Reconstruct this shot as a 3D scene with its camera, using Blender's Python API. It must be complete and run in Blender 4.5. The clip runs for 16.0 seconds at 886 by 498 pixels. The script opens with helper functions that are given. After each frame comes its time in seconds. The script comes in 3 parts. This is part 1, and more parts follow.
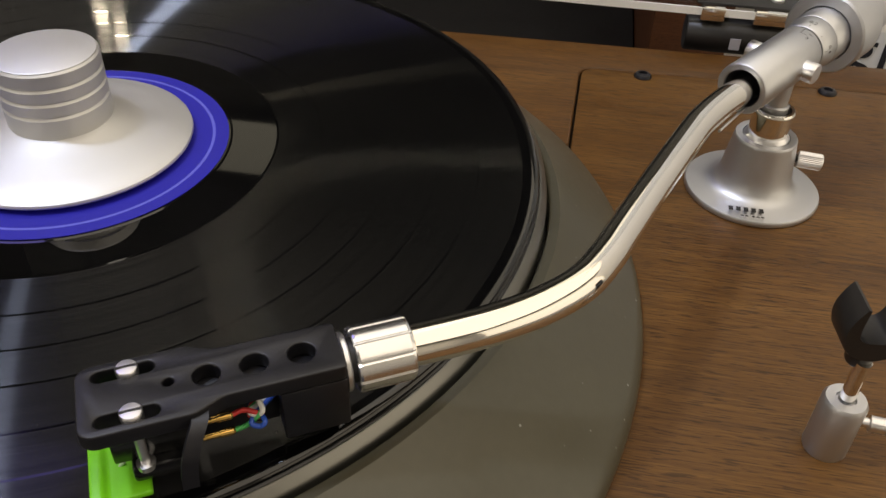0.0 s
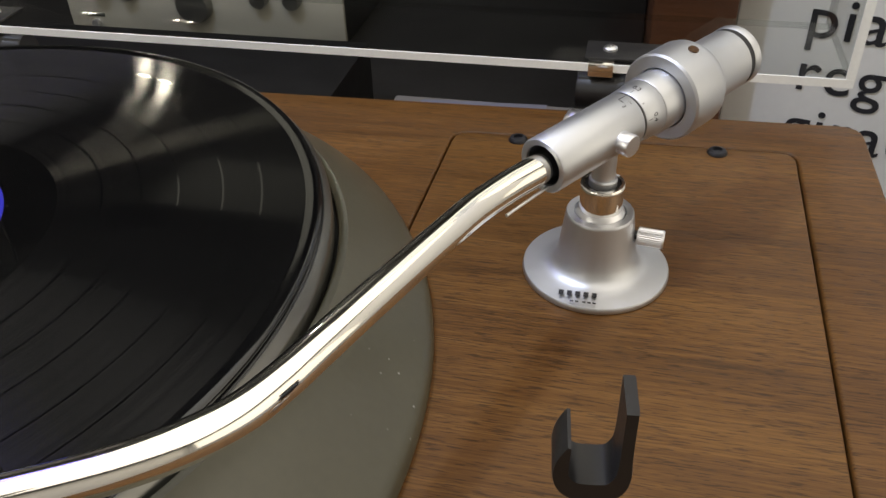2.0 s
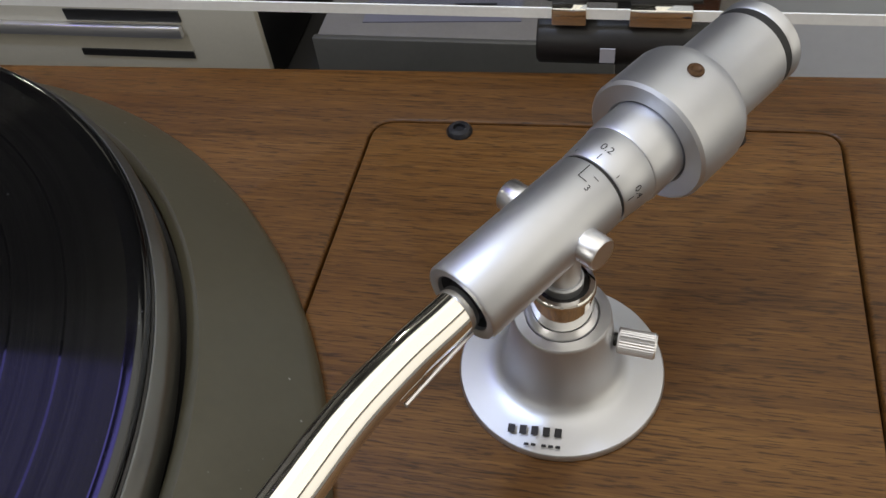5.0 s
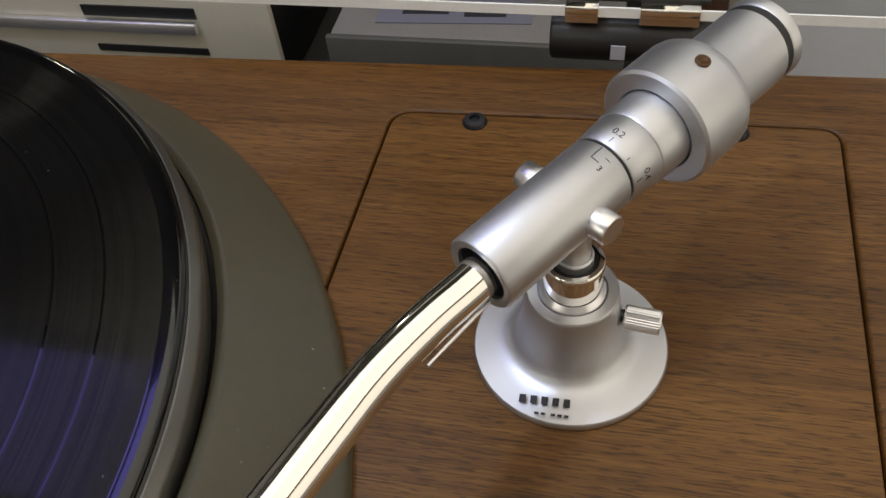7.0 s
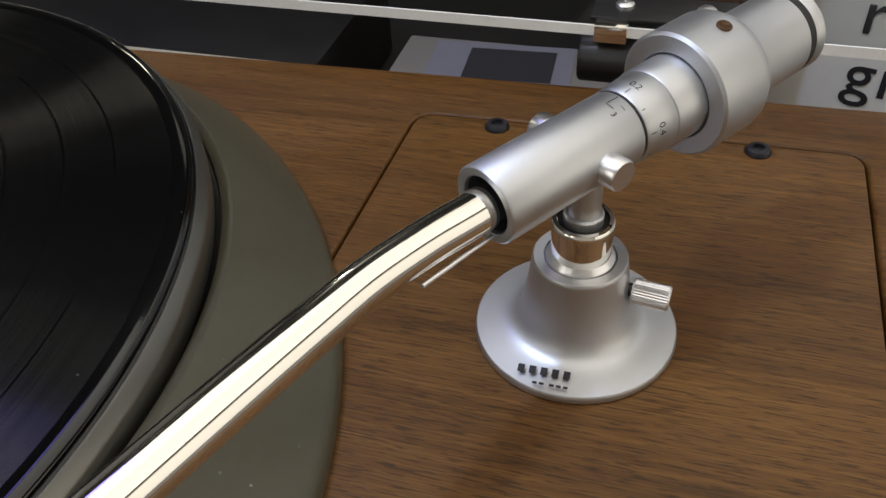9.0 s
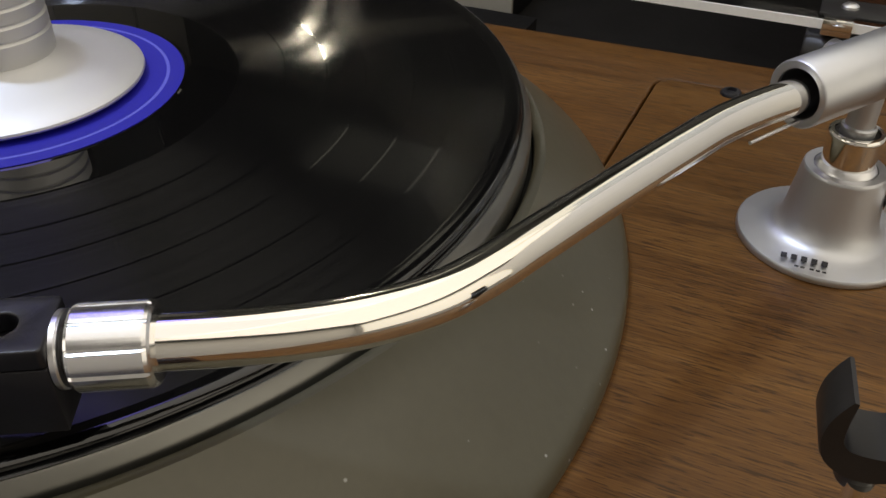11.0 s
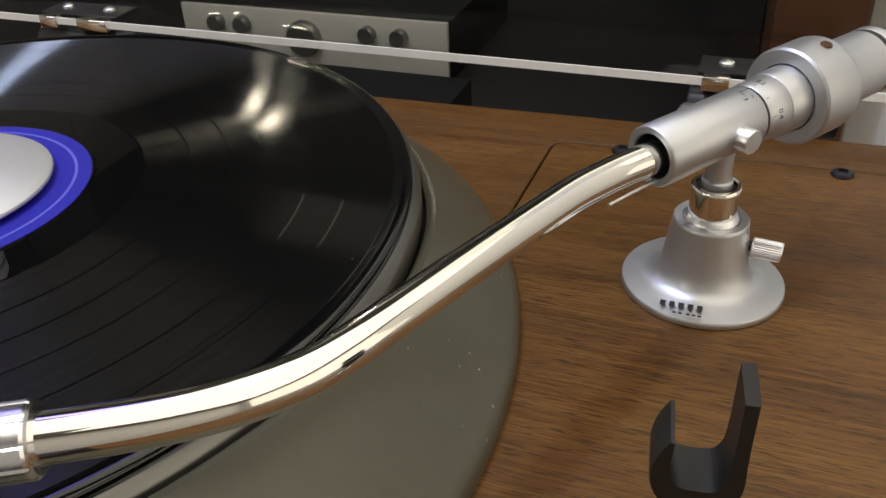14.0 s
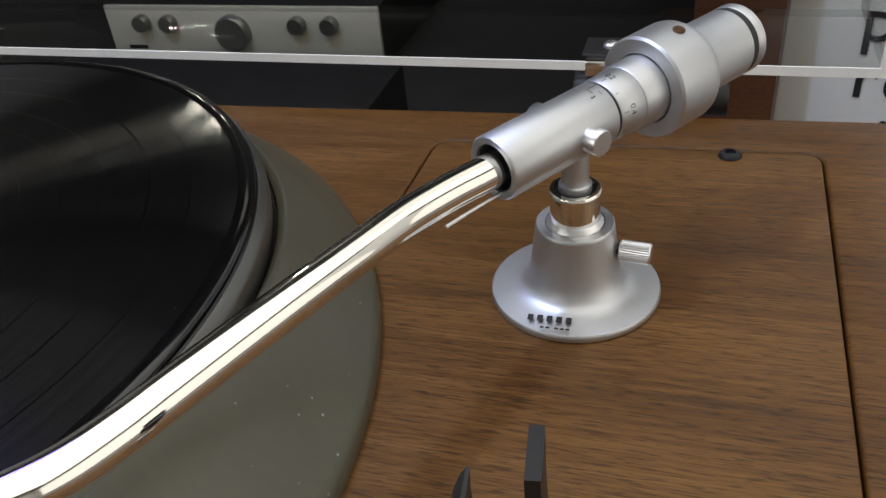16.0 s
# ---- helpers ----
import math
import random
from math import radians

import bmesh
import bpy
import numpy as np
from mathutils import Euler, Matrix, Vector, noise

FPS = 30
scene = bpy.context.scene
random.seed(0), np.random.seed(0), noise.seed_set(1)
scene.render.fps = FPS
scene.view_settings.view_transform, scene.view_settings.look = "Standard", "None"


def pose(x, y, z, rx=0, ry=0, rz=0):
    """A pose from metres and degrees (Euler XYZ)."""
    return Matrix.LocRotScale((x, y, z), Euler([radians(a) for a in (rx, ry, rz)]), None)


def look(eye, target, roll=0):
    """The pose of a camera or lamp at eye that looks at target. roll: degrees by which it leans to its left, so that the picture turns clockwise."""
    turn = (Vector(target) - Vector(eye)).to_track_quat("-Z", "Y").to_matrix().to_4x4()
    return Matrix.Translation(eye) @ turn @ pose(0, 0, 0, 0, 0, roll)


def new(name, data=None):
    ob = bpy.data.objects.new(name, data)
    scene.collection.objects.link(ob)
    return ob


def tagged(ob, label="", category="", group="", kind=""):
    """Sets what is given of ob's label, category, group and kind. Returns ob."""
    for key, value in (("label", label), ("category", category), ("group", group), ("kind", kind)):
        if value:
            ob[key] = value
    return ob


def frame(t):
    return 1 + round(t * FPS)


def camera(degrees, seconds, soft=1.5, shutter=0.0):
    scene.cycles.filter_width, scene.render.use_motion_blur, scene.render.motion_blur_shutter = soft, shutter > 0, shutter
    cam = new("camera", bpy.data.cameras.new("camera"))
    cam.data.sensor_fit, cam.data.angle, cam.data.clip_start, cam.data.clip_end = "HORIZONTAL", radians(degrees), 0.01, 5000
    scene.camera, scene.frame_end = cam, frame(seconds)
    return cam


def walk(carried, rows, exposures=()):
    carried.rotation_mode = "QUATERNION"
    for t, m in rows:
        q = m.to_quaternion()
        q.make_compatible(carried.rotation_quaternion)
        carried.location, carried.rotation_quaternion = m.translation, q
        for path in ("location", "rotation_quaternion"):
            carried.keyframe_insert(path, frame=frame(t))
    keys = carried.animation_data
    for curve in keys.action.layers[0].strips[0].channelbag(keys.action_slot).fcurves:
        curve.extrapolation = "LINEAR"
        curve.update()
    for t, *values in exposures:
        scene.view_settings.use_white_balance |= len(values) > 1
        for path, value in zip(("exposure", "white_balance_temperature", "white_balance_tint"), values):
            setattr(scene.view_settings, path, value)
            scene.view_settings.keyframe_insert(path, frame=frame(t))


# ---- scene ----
cam = camera(55.24, 16.0)
PATH = [  # seconds, place, turn in degrees
    (0.0, 0.15377, -0.20986, 0.18427, 50.949, -1.596, 9.786),
    (0.5, 0.17465, -0.18665, 0.17317, 51.737, -0.567, 11.797),
    (1.0, 0.19846, -0.17912, 0.1723, 53.045, -0.444, 12.727),
    (1.5, 0.21644, -0.17974, 0.17364, 54.118, 0.516, 13.635),
    (2.0, 0.23452, -0.16283, 0.1832, 53.38, 1.761, 12.636),
    (2.5, 0.24957, -0.13755, 0.18453, 52.485, 3.101, 11.749),
    (3.0, 0.25117, -0.1125, 0.18535, 50.193, 4.311, 11.984),
    (3.5, 0.25395, -0.08849, 0.18401, 46.572, 5.325, 11.62),
    (4.0, 0.24989, -0.06368, 0.18008, 43.604, 6.279, 11.222),
    (4.5, 0.24433, -0.04629, 0.17745, 41.249, 5.896, 10.285),
    (4.7, 0.23915, -0.03976, 0.18019, 40.628, 5.385, 10.055),
    (6.8, 0.23474, -0.05011, 0.18366, 40.656, 4.868, 11.151),
    (7.0, 0.23667, -0.05269, 0.18617, 41.031, 4.792, 11.08),
    (7.5, 0.24036, -0.05915, 0.18634, 41.956, 4.761, 10.991),
    (8.0, 0.24262, -0.06366, 0.18045, 44.244, 4.259, 12.228),
    (8.2, 0.24521, -0.06372, 0.17393, 45.237, 3.461, 12.493),
    (10.3, 0.23356, -0.12363, 0.14932, 52.659, 1.648, 21.861),
    (10.5, 0.2291, -0.13265, 0.14763, 53.065, 1.408, 22.454),
    (11.0, 0.20962, -0.1571, 0.14646, 53.357, -0.256, 24.108),
    (11.5, 0.19076, -0.18373, 0.14211, 54.237, -0.971, 24.383),
    (12.0, 0.18596, -0.19272, 0.13969, 55.066, -1.14, 24.245),
    (12.5, 0.19657, -0.19218, 0.14122, 55.738, -0.402, 23.264),
    (13.0, 0.20874, -0.18032, 0.1483, 56.358, 0.457, 22.002),
    (13.5, 0.21845, -0.16697, 0.15197, 56.835, 1.393, 21.039),
    (14.0, 0.2324, -0.15845, 0.15788, 57.117, 1.988, 19.827),
    (14.5, 0.24159, -0.14658, 0.15809, 57.118, 2.545, 18.951),
    (15.0, 0.24719, -0.1357, 0.15811, 56.47, 3.258, 17.759),
    (15.5, 0.25504, -0.13226, 0.16049, 55.85, 4.044, 16.541),
    (16.0, 0.25913, -0.1273, 0.15767, 55.338, 4.989, 15.621),
]
walk(cam, [(t, pose(*p)) for t, *p in PATH], [(0.0, -0.16, 7400, 12), (1.5, 0.13, 6800, 10), (3.0, 0.08, 6500, 10), (4.0, 0.0, 6200, 10), (4.5, -0.14, 6250, 10), (6.8, -0.18, 6850, 11), (7.5, -0.18, 6600, 10), (8.2, -0.17, 6450, 10), (10.5, -0.27, 6800, 10), (12.0, -0.28, 6900, 12), (13.5, -0.04, 6900, 11), (16.0, -0.05, 6200, 10)])

# ---- world, lamps, exposure ----
world = bpy.data.worlds.new("world")
scene.world = world
world.use_nodes = True
bg = world.node_tree.nodes["Background"]
bg.inputs[0].default_value = (0.75, 0.82, 1.0, 1)
bg.inputs[1].default_value = 0.05


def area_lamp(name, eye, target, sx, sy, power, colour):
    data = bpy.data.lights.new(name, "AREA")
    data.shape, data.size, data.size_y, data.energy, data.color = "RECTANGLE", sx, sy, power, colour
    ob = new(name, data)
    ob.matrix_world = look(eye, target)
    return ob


def spot_lamp(name, eye, target, power, colour, radius=0.03, angle=70):
    data = bpy.data.lights.new(name, "SPOT")
    data.energy, data.color, data.shadow_soft_size, data.spot_size, data.spot_blend = power, colour, radius, radians(angle), 0.6
    ob = new(name, data)
    ob.matrix_world = look(eye, target)
    return ob


area_lamp("ceiling_lamp_west", (-0.975, -0.455, 1.716), (-0.975, -0.456, 0), 2.45, 1.55, 15, (1.0, 0.97, 0.92))
area_lamp("ceiling_lamp_east", (1.27, 0.55, 1.72), (1.27, 0.549, 0), 2.08, 4.4, 39, (1.0, 0.94, 0.83))
# added warm fill panel at the east wall, for an unseen source on that side
area_lamp("shop_window_lamp", (2.56, -0.4, 0.6), (0.0, -0.4, 0.6), 3.2, 1.7, 15, (1.0, 0.93, 0.78))
area_lamp("ceiling_lamp_north", (-0.315, 0.78, 1.712), (-0.315, 0.779, 0), 1.13, 0.96, 5.1, (1.0, 0.97, 0.90))
area_lamp("bright_panel_lamp", (-0.51, -0.12, 1.55), (0.05, 0.05, 0), 0.09, 0.09, 13.0, (0.56, 0.69, 1.0))
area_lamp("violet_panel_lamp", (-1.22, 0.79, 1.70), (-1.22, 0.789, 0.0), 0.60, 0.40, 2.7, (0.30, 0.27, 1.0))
area_lamp("square_panel_lamp", (-1.22, 2.48, 1.70), (-1.22, 2.479, 0.0), 0.64, 0.36, 0.5, (1.0, 0.95, 0.80))
area_lamp("warm_strip_lamp", (-1.75, 0.80, 0.70), (0, 0, 0), 0.12, 0.34, 1.0, (1.0, 0.92, 0.70))
# unseen fill added low in the south-west to lift knob, cover edge and counterweight
area_lamp("shop_front_lamp", (-1.25, -1.9, 0.75), (0.1, 0.0, 0.1), 1.4, 1.1, 9.0, (1.0, 0.95, 0.84))
spot_lamp("spot_lamp", (-1.365, 2.205, 1.071), (0.1, 0.0, 0), 2.4, (1.0, 0.92, 0.76), 0.022, 20)
spot_lamp("spot_lamp", (-1.31, 2.205, 1.136), (0.1, 0.0, 0), 2.4, (1.0, 0.92, 0.76), 0.022, 20)


# ---- materials ----
def material(name, base=(0.5, 0.5, 0.5), rough=0.5, metal=0.0, **more):
    m = bpy.data.materials.new(name)
    m.use_nodes = True
    p = m.node_tree.nodes["Principled BSDF"]
    p.inputs["Base Color"].default_value = (*base, 1)
    p.inputs["Roughness"].default_value = rough
    p.inputs["Metallic"].default_value = metal
    for key, value in more.items():
        p.inputs[key.replace("_", " ").title().replace("Ior", "IOR")].default_value = value
    return m


def nodes_of(m):
    t = m.node_tree
    return t.nodes, t.links, t.nodes["Principled BSDF"]


def add(nodes, kind, **props):
    n = nodes.new(kind)
    for key, value in props.items():
        if key == "op":
            n.operation = value
        elif key == "blend":
            n.blend_type = value
    return n


def maths(nodes, links, op, a, b=None, c=None):
    n = nodes.new("ShaderNodeMath")
    n.operation = op
    for k, v in enumerate((a, b, c)):
        if v is None:
            continue
        if isinstance(v, (int, float)):
            n.inputs[k].default_value = v
        else:
            links.new(v, n.inputs[k])
    return n.outputs[0]


def ramp(nodes, links, value, stops, smooth=True):
    n = nodes.new("ShaderNodeValToRGB")
    n.color_ramp.interpolation = "LINEAR" if smooth else "CONSTANT"
    while len(n.color_ramp.elements) < len(stops):
        n.color_ramp.elements.new(0.5)
    for e, (p, c) in zip(n.color_ramp.elements, stops):
        e.position = p
        e.color = (*c, 1) if isinstance(c, tuple) else (c, c, c, 1)
    links.new(value, n.inputs[0])
    return n.outputs[0]


def coords(nodes, links, scale=(1, 1, 1), rot=(0, 0, 0)):
    tc = nodes.new("ShaderNodeTexCoord")
    mp = nodes.new("ShaderNodeMapping")
    mp.inputs["Scale"].default_value = scale
    mp.inputs["Rotation"].default_value = rot
    links.new(tc.outputs["Object"], mp.inputs[0])
    return mp.outputs[0]


def noise_of(nodes, links, vector, scale, detail=4, rough=0.55, distort=0.0):
    n = nodes.new("ShaderNodeTexNoise")
    n.inputs["Scale"].default_value = scale
    n.inputs["Detail"].default_value = detail
    n.inputs["Roughness"].default_value = rough
    n.inputs["Distortion"].default_value = distort
    links.new(vector, n.inputs["Vector"])
    return n.outputs["Fac"]


def bump(nodes, links, p, height, strength, distance):
    b = nodes.new("ShaderNodeBump")
    b.inputs["Strength"].default_value = strength
    b.inputs["Distance"].default_value = distance
    links.new(height, b.inputs["Height"])
    links.new(b.outputs[0], p.inputs["Normal"])


def mix(nodes, links, fac, a, b, blend="MIX"):
    n = nodes.new("ShaderNodeMix")
    n.data_type, n.blend_type = "RGBA", blend
    for k, v in ((0, fac), (6, a), (7, b)):
        if isinstance(v, (int, float)):
            n.inputs[k].default_value = v
        elif isinstance(v, tuple):
            n.inputs[k].default_value = (*v, 1)
        else:
            links.new(v, n.inputs[k])
    return n.outputs[2]


def worn(m, scale=60, amount=0.25, bumpy=0.05, spots=0.0):
    """Uneven roughness, fine relief and faint stains on a plain material."""
    nodes, links, p = nodes_of(m)
    v = coords(nodes, links)
    fine, broad = noise_of(nodes, links, v, scale * 12, 3), noise_of(nodes, links, v, scale, 4)
    base, r0 = tuple(p.inputs["Base Color"].default_value)[:3], p.inputs["Roughness"].default_value
    dark = tuple(c * (1 - amount) for c in base)
    light = tuple(min(1, c * (1 + amount * 0.6)) for c in base)
    both = maths(nodes, links, "MULTIPLY_ADD", fine, 0.35, maths(nodes, links, "MULTIPLY", broad, 0.65))
    links.new(ramp(nodes, links, both, ((0.3, dark), (0.7, light))), p.inputs["Base Color"])
    links.new(maths(nodes, links, "MULTIPLY_ADD", both, r0 * 0.6, r0 * 0.7), p.inputs["Roughness"])
    if bumpy:
        bump(nodes, links, p, fine, bumpy, 0.0004)
    return m


def wood(name, dark, mid, light, rough=0.42):
    m = material(name, mid, rough)
    nodes, links, p = nodes_of(m)
    p.inputs["Specular IOR Level"].default_value = 0.32
    broad = noise_of(nodes, links, coords(nodes, links, (4, 30, 30)), 1.0, 3, 0.5, 0.6)
    band = noise_of(nodes, links, coords(nodes, links, (11, 560, 560)), 1.0, 4, 0.6, 0.5)
    fibre = noise_of(nodes, links, coords(nodes, links, (75, 2000, 2000)), 1.0, 3, 0.6, 0.2)
    pore = noise_of(nodes, links, coords(nodes, links, (150, 1900, 1900)), 1.0, 2, 0.5)
    tone = maths(nodes, links, "MULTIPLY_ADD", band, 0.42, maths(nodes, links, "MULTIPLY_ADD", broad, 0.30, maths(nodes, links, "MULTIPLY", fibre, 0.36)))
    col = ramp(nodes, links, tone, ((0.36, dark), (0.54, mid), (0.72, light)))
    pits = ramp(nodes, links, pore, ((0.36, 0.0), (0.46, 1.0)))
    col = mix(nodes, links, maths(nodes, links, "MULTIPLY_ADD", pits, -0.62, 0.62), col, tuple(c * 0.40 for c in dark))
    links.new(col, p.inputs["Base Color"])
    links.new(maths(nodes, links, "MULTIPLY_ADD", band, 0.25, rough - 0.12), p.inputs["Roughness"])
    bump(nodes, links, p, maths(nodes, links, "MULTIPLY_ADD", pits, 0.6, fibre), 0.14, 0.0003)
    return m


def radius_of(nodes, links):
    tc = nodes.new("ShaderNodeTexCoord")
    sep = nodes.new("ShaderNodeSeparateXYZ")
    links.new(tc.outputs["Object"], sep.inputs[0])
    xx = maths(nodes, links, "MULTIPLY", sep.outputs[0], sep.outputs[0])
    r2 = maths(nodes, links, "MULTIPLY_ADD", sep.outputs[1], sep.outputs[1], xx)
    return maths(nodes, links, "SQRT", r2), tc.outputs["Object"]


GAPS = (0.0795, 0.0925, 0.1040, 0.1185, 0.1312)


def vinyl():
    m = material("vinyl", (0.002, 0.002, 0.0022), 0.2, 0.0)
    nodes, links, p = nodes_of(m)
    r, obj = radius_of(nodes, links)
    t = maths(nodes, links, "DIVIDE", r, 0.16)
    cut, gap = 0.10, 0.05
    stops = [(0.0, 0.03), (0.066 / 0.16, cut)]
    for k, q in enumerate(GAPS):
        stops += [(q / 0.16, gap), ((q + 0.0007) / 0.16, cut - 0.03 * (k % 2))]
    stops += [(0.1455 / 0.16, 0.10)]
    level = ramp(nodes, links, t, stops, False)
    dust = noise_of(nodes, links, obj, 55, 5)
    line = nodes.new("ShaderNodeCombineXYZ")
    links.new(r, line.inputs[0])
    rings = noise_of(nodes, links, line.outputs[0], 1600, 4, 0.7)
    wear = maths(nodes, links, "MULTIPLY_ADD", rings, 1.3, maths(nodes, links, "MULTIPLY_ADD", dust, 0.5, 0.10))
    links.new(maths(nodes, links, "MULTIPLY", level, wear), p.inputs["Roughness"])
    specks = nodes.new("ShaderNodeTexVoronoi")
    specks.inputs["Scale"].default_value = 230
    links.new(obj, specks.inputs["Vector"])
    speck = ramp(nodes, links, specks.outputs["Distance"], ((0.035, 1.0), (0.07, 0.0)))
    patch = ramp(nodes, links, noise_of(nodes, links, obj, 60, 3), ((0.56, 0.0), (0.66, 1.0)))
    lint = maths(nodes, links, "MULTIPLY", speck, patch)
    links.new(mix(nodes, links, lint, (0.002, 0.002, 0.0022), (0.09, 0.09, 0.09)), p.inputs["Base Color"])
    turn = nodes.new("ShaderNodeTangent")
    turn.direction_type, turn.axis = "RADIAL", "Z"
    links.new(turn.outputs[0], p.inputs["Tangent"])
    p.inputs["Anisotropic Rotation"].default_value = 0.25
    links.new(ramp(nodes, links, t, ((0.0, 0.0), (0.066 / 0.16, 0.97), (0.1455 / 0.16, 0.0)), False), p.inputs["Anisotropic"])

    def zone(a, b, c, between):
        """A value for the dead wax, the grooves, the lead-in and the gaps between the tracks."""
        bands = [(0.0, a), (0.066 / 0.16, b)]
        for q in GAPS:
            bands += [(q / 0.16, between), ((q + 0.0006) / 0.16, b)]
        return ramp(nodes, links, t, bands + [(0.1455 / 0.16, c)], False)

    links.new(zone(0.42, 0.04, 0.42, 0.25), p.inputs["Specular IOR Level"])
    links.new(zone(0.45, 0.07, 0.45, 0.25), p.inputs["Coat Weight"])
    links.new(zone(0.02, 0.08, 0.02, 0.04), p.inputs["Coat Roughness"])
    # the groove walls, tilted towards the middle of the disc, and the land between them
    sep = nodes.new("ShaderNodeSeparateXYZ")
    links.new(obj, sep.inputs[0])
    wall = nodes.new("ShaderNodeCombineXYZ")
    for k in (0, 1):
        links.new(maths(nodes, links, "DIVIDE", sep.outputs[k], maths(nodes, links, "MULTIPLY", r, -1 / 0.71)), wall.inputs[k])
    wall.inputs[2].default_value = 1.0
    unit = nodes.new("ShaderNodeVectorMath")
    unit.operation = "NORMALIZE"
    links.new(wall.outputs[0], unit.inputs[0])
    broad_rings = noise_of(nodes, links, line.outputs[0], 420, 3, 0.7)
    lines = maths(nodes, links, "MULTIPLY", rings, ramp(nodes, links, broad_rings, ((0.36, 0.60), (0.56, 1.0))))
    out = p.outputs[0]
    for rough, spread, normal, amount in ((0.20, 0.78, unit.outputs[0], 0.038), (0.34, 0.60, unit.outputs[0], 0.006), (0.20, 0.86, None, 0.032), (0.36, 0.66, None, 0.006)):
        gloss, both = nodes.new("ShaderNodeBsdfAnisotropic"), nodes.new("ShaderNodeMixShader")
        if normal is not None:
            links.new(normal, gloss.inputs["Normal"])
        links.new(turn.outputs[0], gloss.inputs["Tangent"])
        gloss.inputs["Anisotropy"].default_value = spread
        gloss.inputs["Roughness"].default_value = rough
        links.new(maths(nodes, links, "MULTIPLY", zone(0.0, amount, 0.0, 0.0), lines), both.inputs[0])
        links.new(out, both.inputs[1])
        links.new(gloss.outputs[0], both.inputs[2])
        out = both.outputs[0]
    links.new(out, nodes["Material Output"].inputs[0])
    return m


def label_paper():
    m = material("label_paper", (0.012, 0.012, 0.42), 0.6)
    nodes, links, p = nodes_of(m)
    r, obj = radius_of(nodes, links)
    t = maths(nodes, links, "DIVIDE", r, 0.06)
    blue, pale = (0.006, 0.005, 0.34), (0.10, 0.11, 0.56)
    stops = ((0.0, blue), (0.0447 / 0.06, pale), (0.0456 / 0.06, blue))
    links.new(ramp(nodes, links, t, stops, False), p.inputs["Base Color"])
    bump(nodes, links, p, noise_of(nodes, links, obj, 1500, 3), 0.12, 0.0002)
    return m


def brushed(name, base, rough, spin=True):
    """Turned metal with fine rings round the part's own z axis."""
    m = material(name, base, rough, 1.0)
    nodes, links, p = nodes_of(m)
    v = coords(nodes, links)
    n = noise_of(nodes, links, v, 700, 3)
    b = noise_of(nodes, links, v, 40, 3)
    links.new(maths(nodes, links, "MULTIPLY_ADD", n, 0.10, maths(nodes, links, "MULTIPLY_ADD", b, 0.08, rough - 0.09)), p.inputs["Roughness"])
    bump(nodes, links, p, n, 0.06, 0.0001)
    return m


WOOD = wood("oiled_wood", (0.040, 0.0162, 0.0036), (0.104, 0.0435, 0.0092), (0.178, 0.083, 0.0195))
WOOD_PANEL = wood("oiled_wood_panel", (0.045, 0.0188, 0.0042), (0.116, 0.0500, 0.0106), (0.190, 0.092, 0.0215))
DARK_WOOD = wood("brown_cabinet_wood", (0.045, 0.016, 0.007), (0.085, 0.032, 0.013), (0.13, 0.05, 0.02), 0.4)
GROOVE = material("dark_joint", (0.012, 0.007, 0.004), 0.9)
OLIVE = worn(material("olive_grey_lacquer", (0.084, 0.077, 0.052), 0.32, 0.1), 28, 0.12, 0.10)


def specked(m, scale, colour):
    """A few pale specks of dust on a material."""
    nodes, links, p = nodes_of(m)
    v = coords(nodes, links)
    dots = nodes.new("ShaderNodeTexVoronoi")
    dots.inputs["Scale"].default_value = scale
    links.new(v, dots.inputs["Vector"])
    dot = ramp(nodes, links, dots.outputs["Distance"], ((0.04, 1.0), (0.09, 0.0)))
    patch = ramp(nodes, links, noise_of(nodes, links, v, 30, 3), ((0.52, 0.0), (0.62, 1.0)))
    base = p.inputs["Base Color"].links[0].from_socket
    links.new(mix(nodes, links, maths(nodes, links, "MULTIPLY", dot, patch), base, colour), p.inputs["Base Color"])
    return m


specked(OLIVE, 190, (0.35, 0.35, 0.33))
ALUMINIUM = worn(brushed("satin_aluminium", (0.62, 0.63, 0.655), 0.44), 30, 0.04, 0.0)
WEIGHT = worn(brushed("blasted_aluminium", (0.70, 0.70, 0.70), 0.56), 30, 0.03, 0.0)
BRIGHT = worn(brushed("bright_aluminium", (0.86, 0.86, 0.88), 0.30), 30, 0.03, 0.0)
RIM = worn(material("grey_platter_metal", (0.23, 0.228, 0.21), 0.34, 0.9), 8, 0.05, 0.0)
CHROME = material("polished_chrome", (0.92, 0.895, 0.845), 0.06, 1.0)
COLLAR = brushed("polished_collar_metal", (0.90, 0.90, 0.91), 0.22)
RUBBER = worn(material("black_rubber", (0.014, 0.014, 0.015), 0.55), 80, 0.3, 0.1)
BLACK_MATTE = worn(material("black_anodised_metal", (0.007, 0.007, 0.010), 0.40, 0.0), 60, 0.25, 0.12)
BLACK_GLOSS = worn(material("black_gloss_plastic", (0.005, 0.005, 0.006), 0.22), 40, 0.2, 0.02)
BLACK_PLASTIC = worn(material("black_plastic", (0.013, 0.012, 0.012), 0.42), 60, 0.3, 0.06)
SMOKE = worn(material("smoked_control_panel", (0.013, 0.014, 0.024), 0.24), 30, 0.2, 0.02)
VINYL = vinyl()
LABEL = label_paper()
GOLD = material("gold_pin", (0.80, 0.50, 0.15), 0.2, 1.0)
GREEN = worn(material("lime_green_plastic", (0.17, 0.62, 0.02), 0.35), 60, 0.1, 0.03)
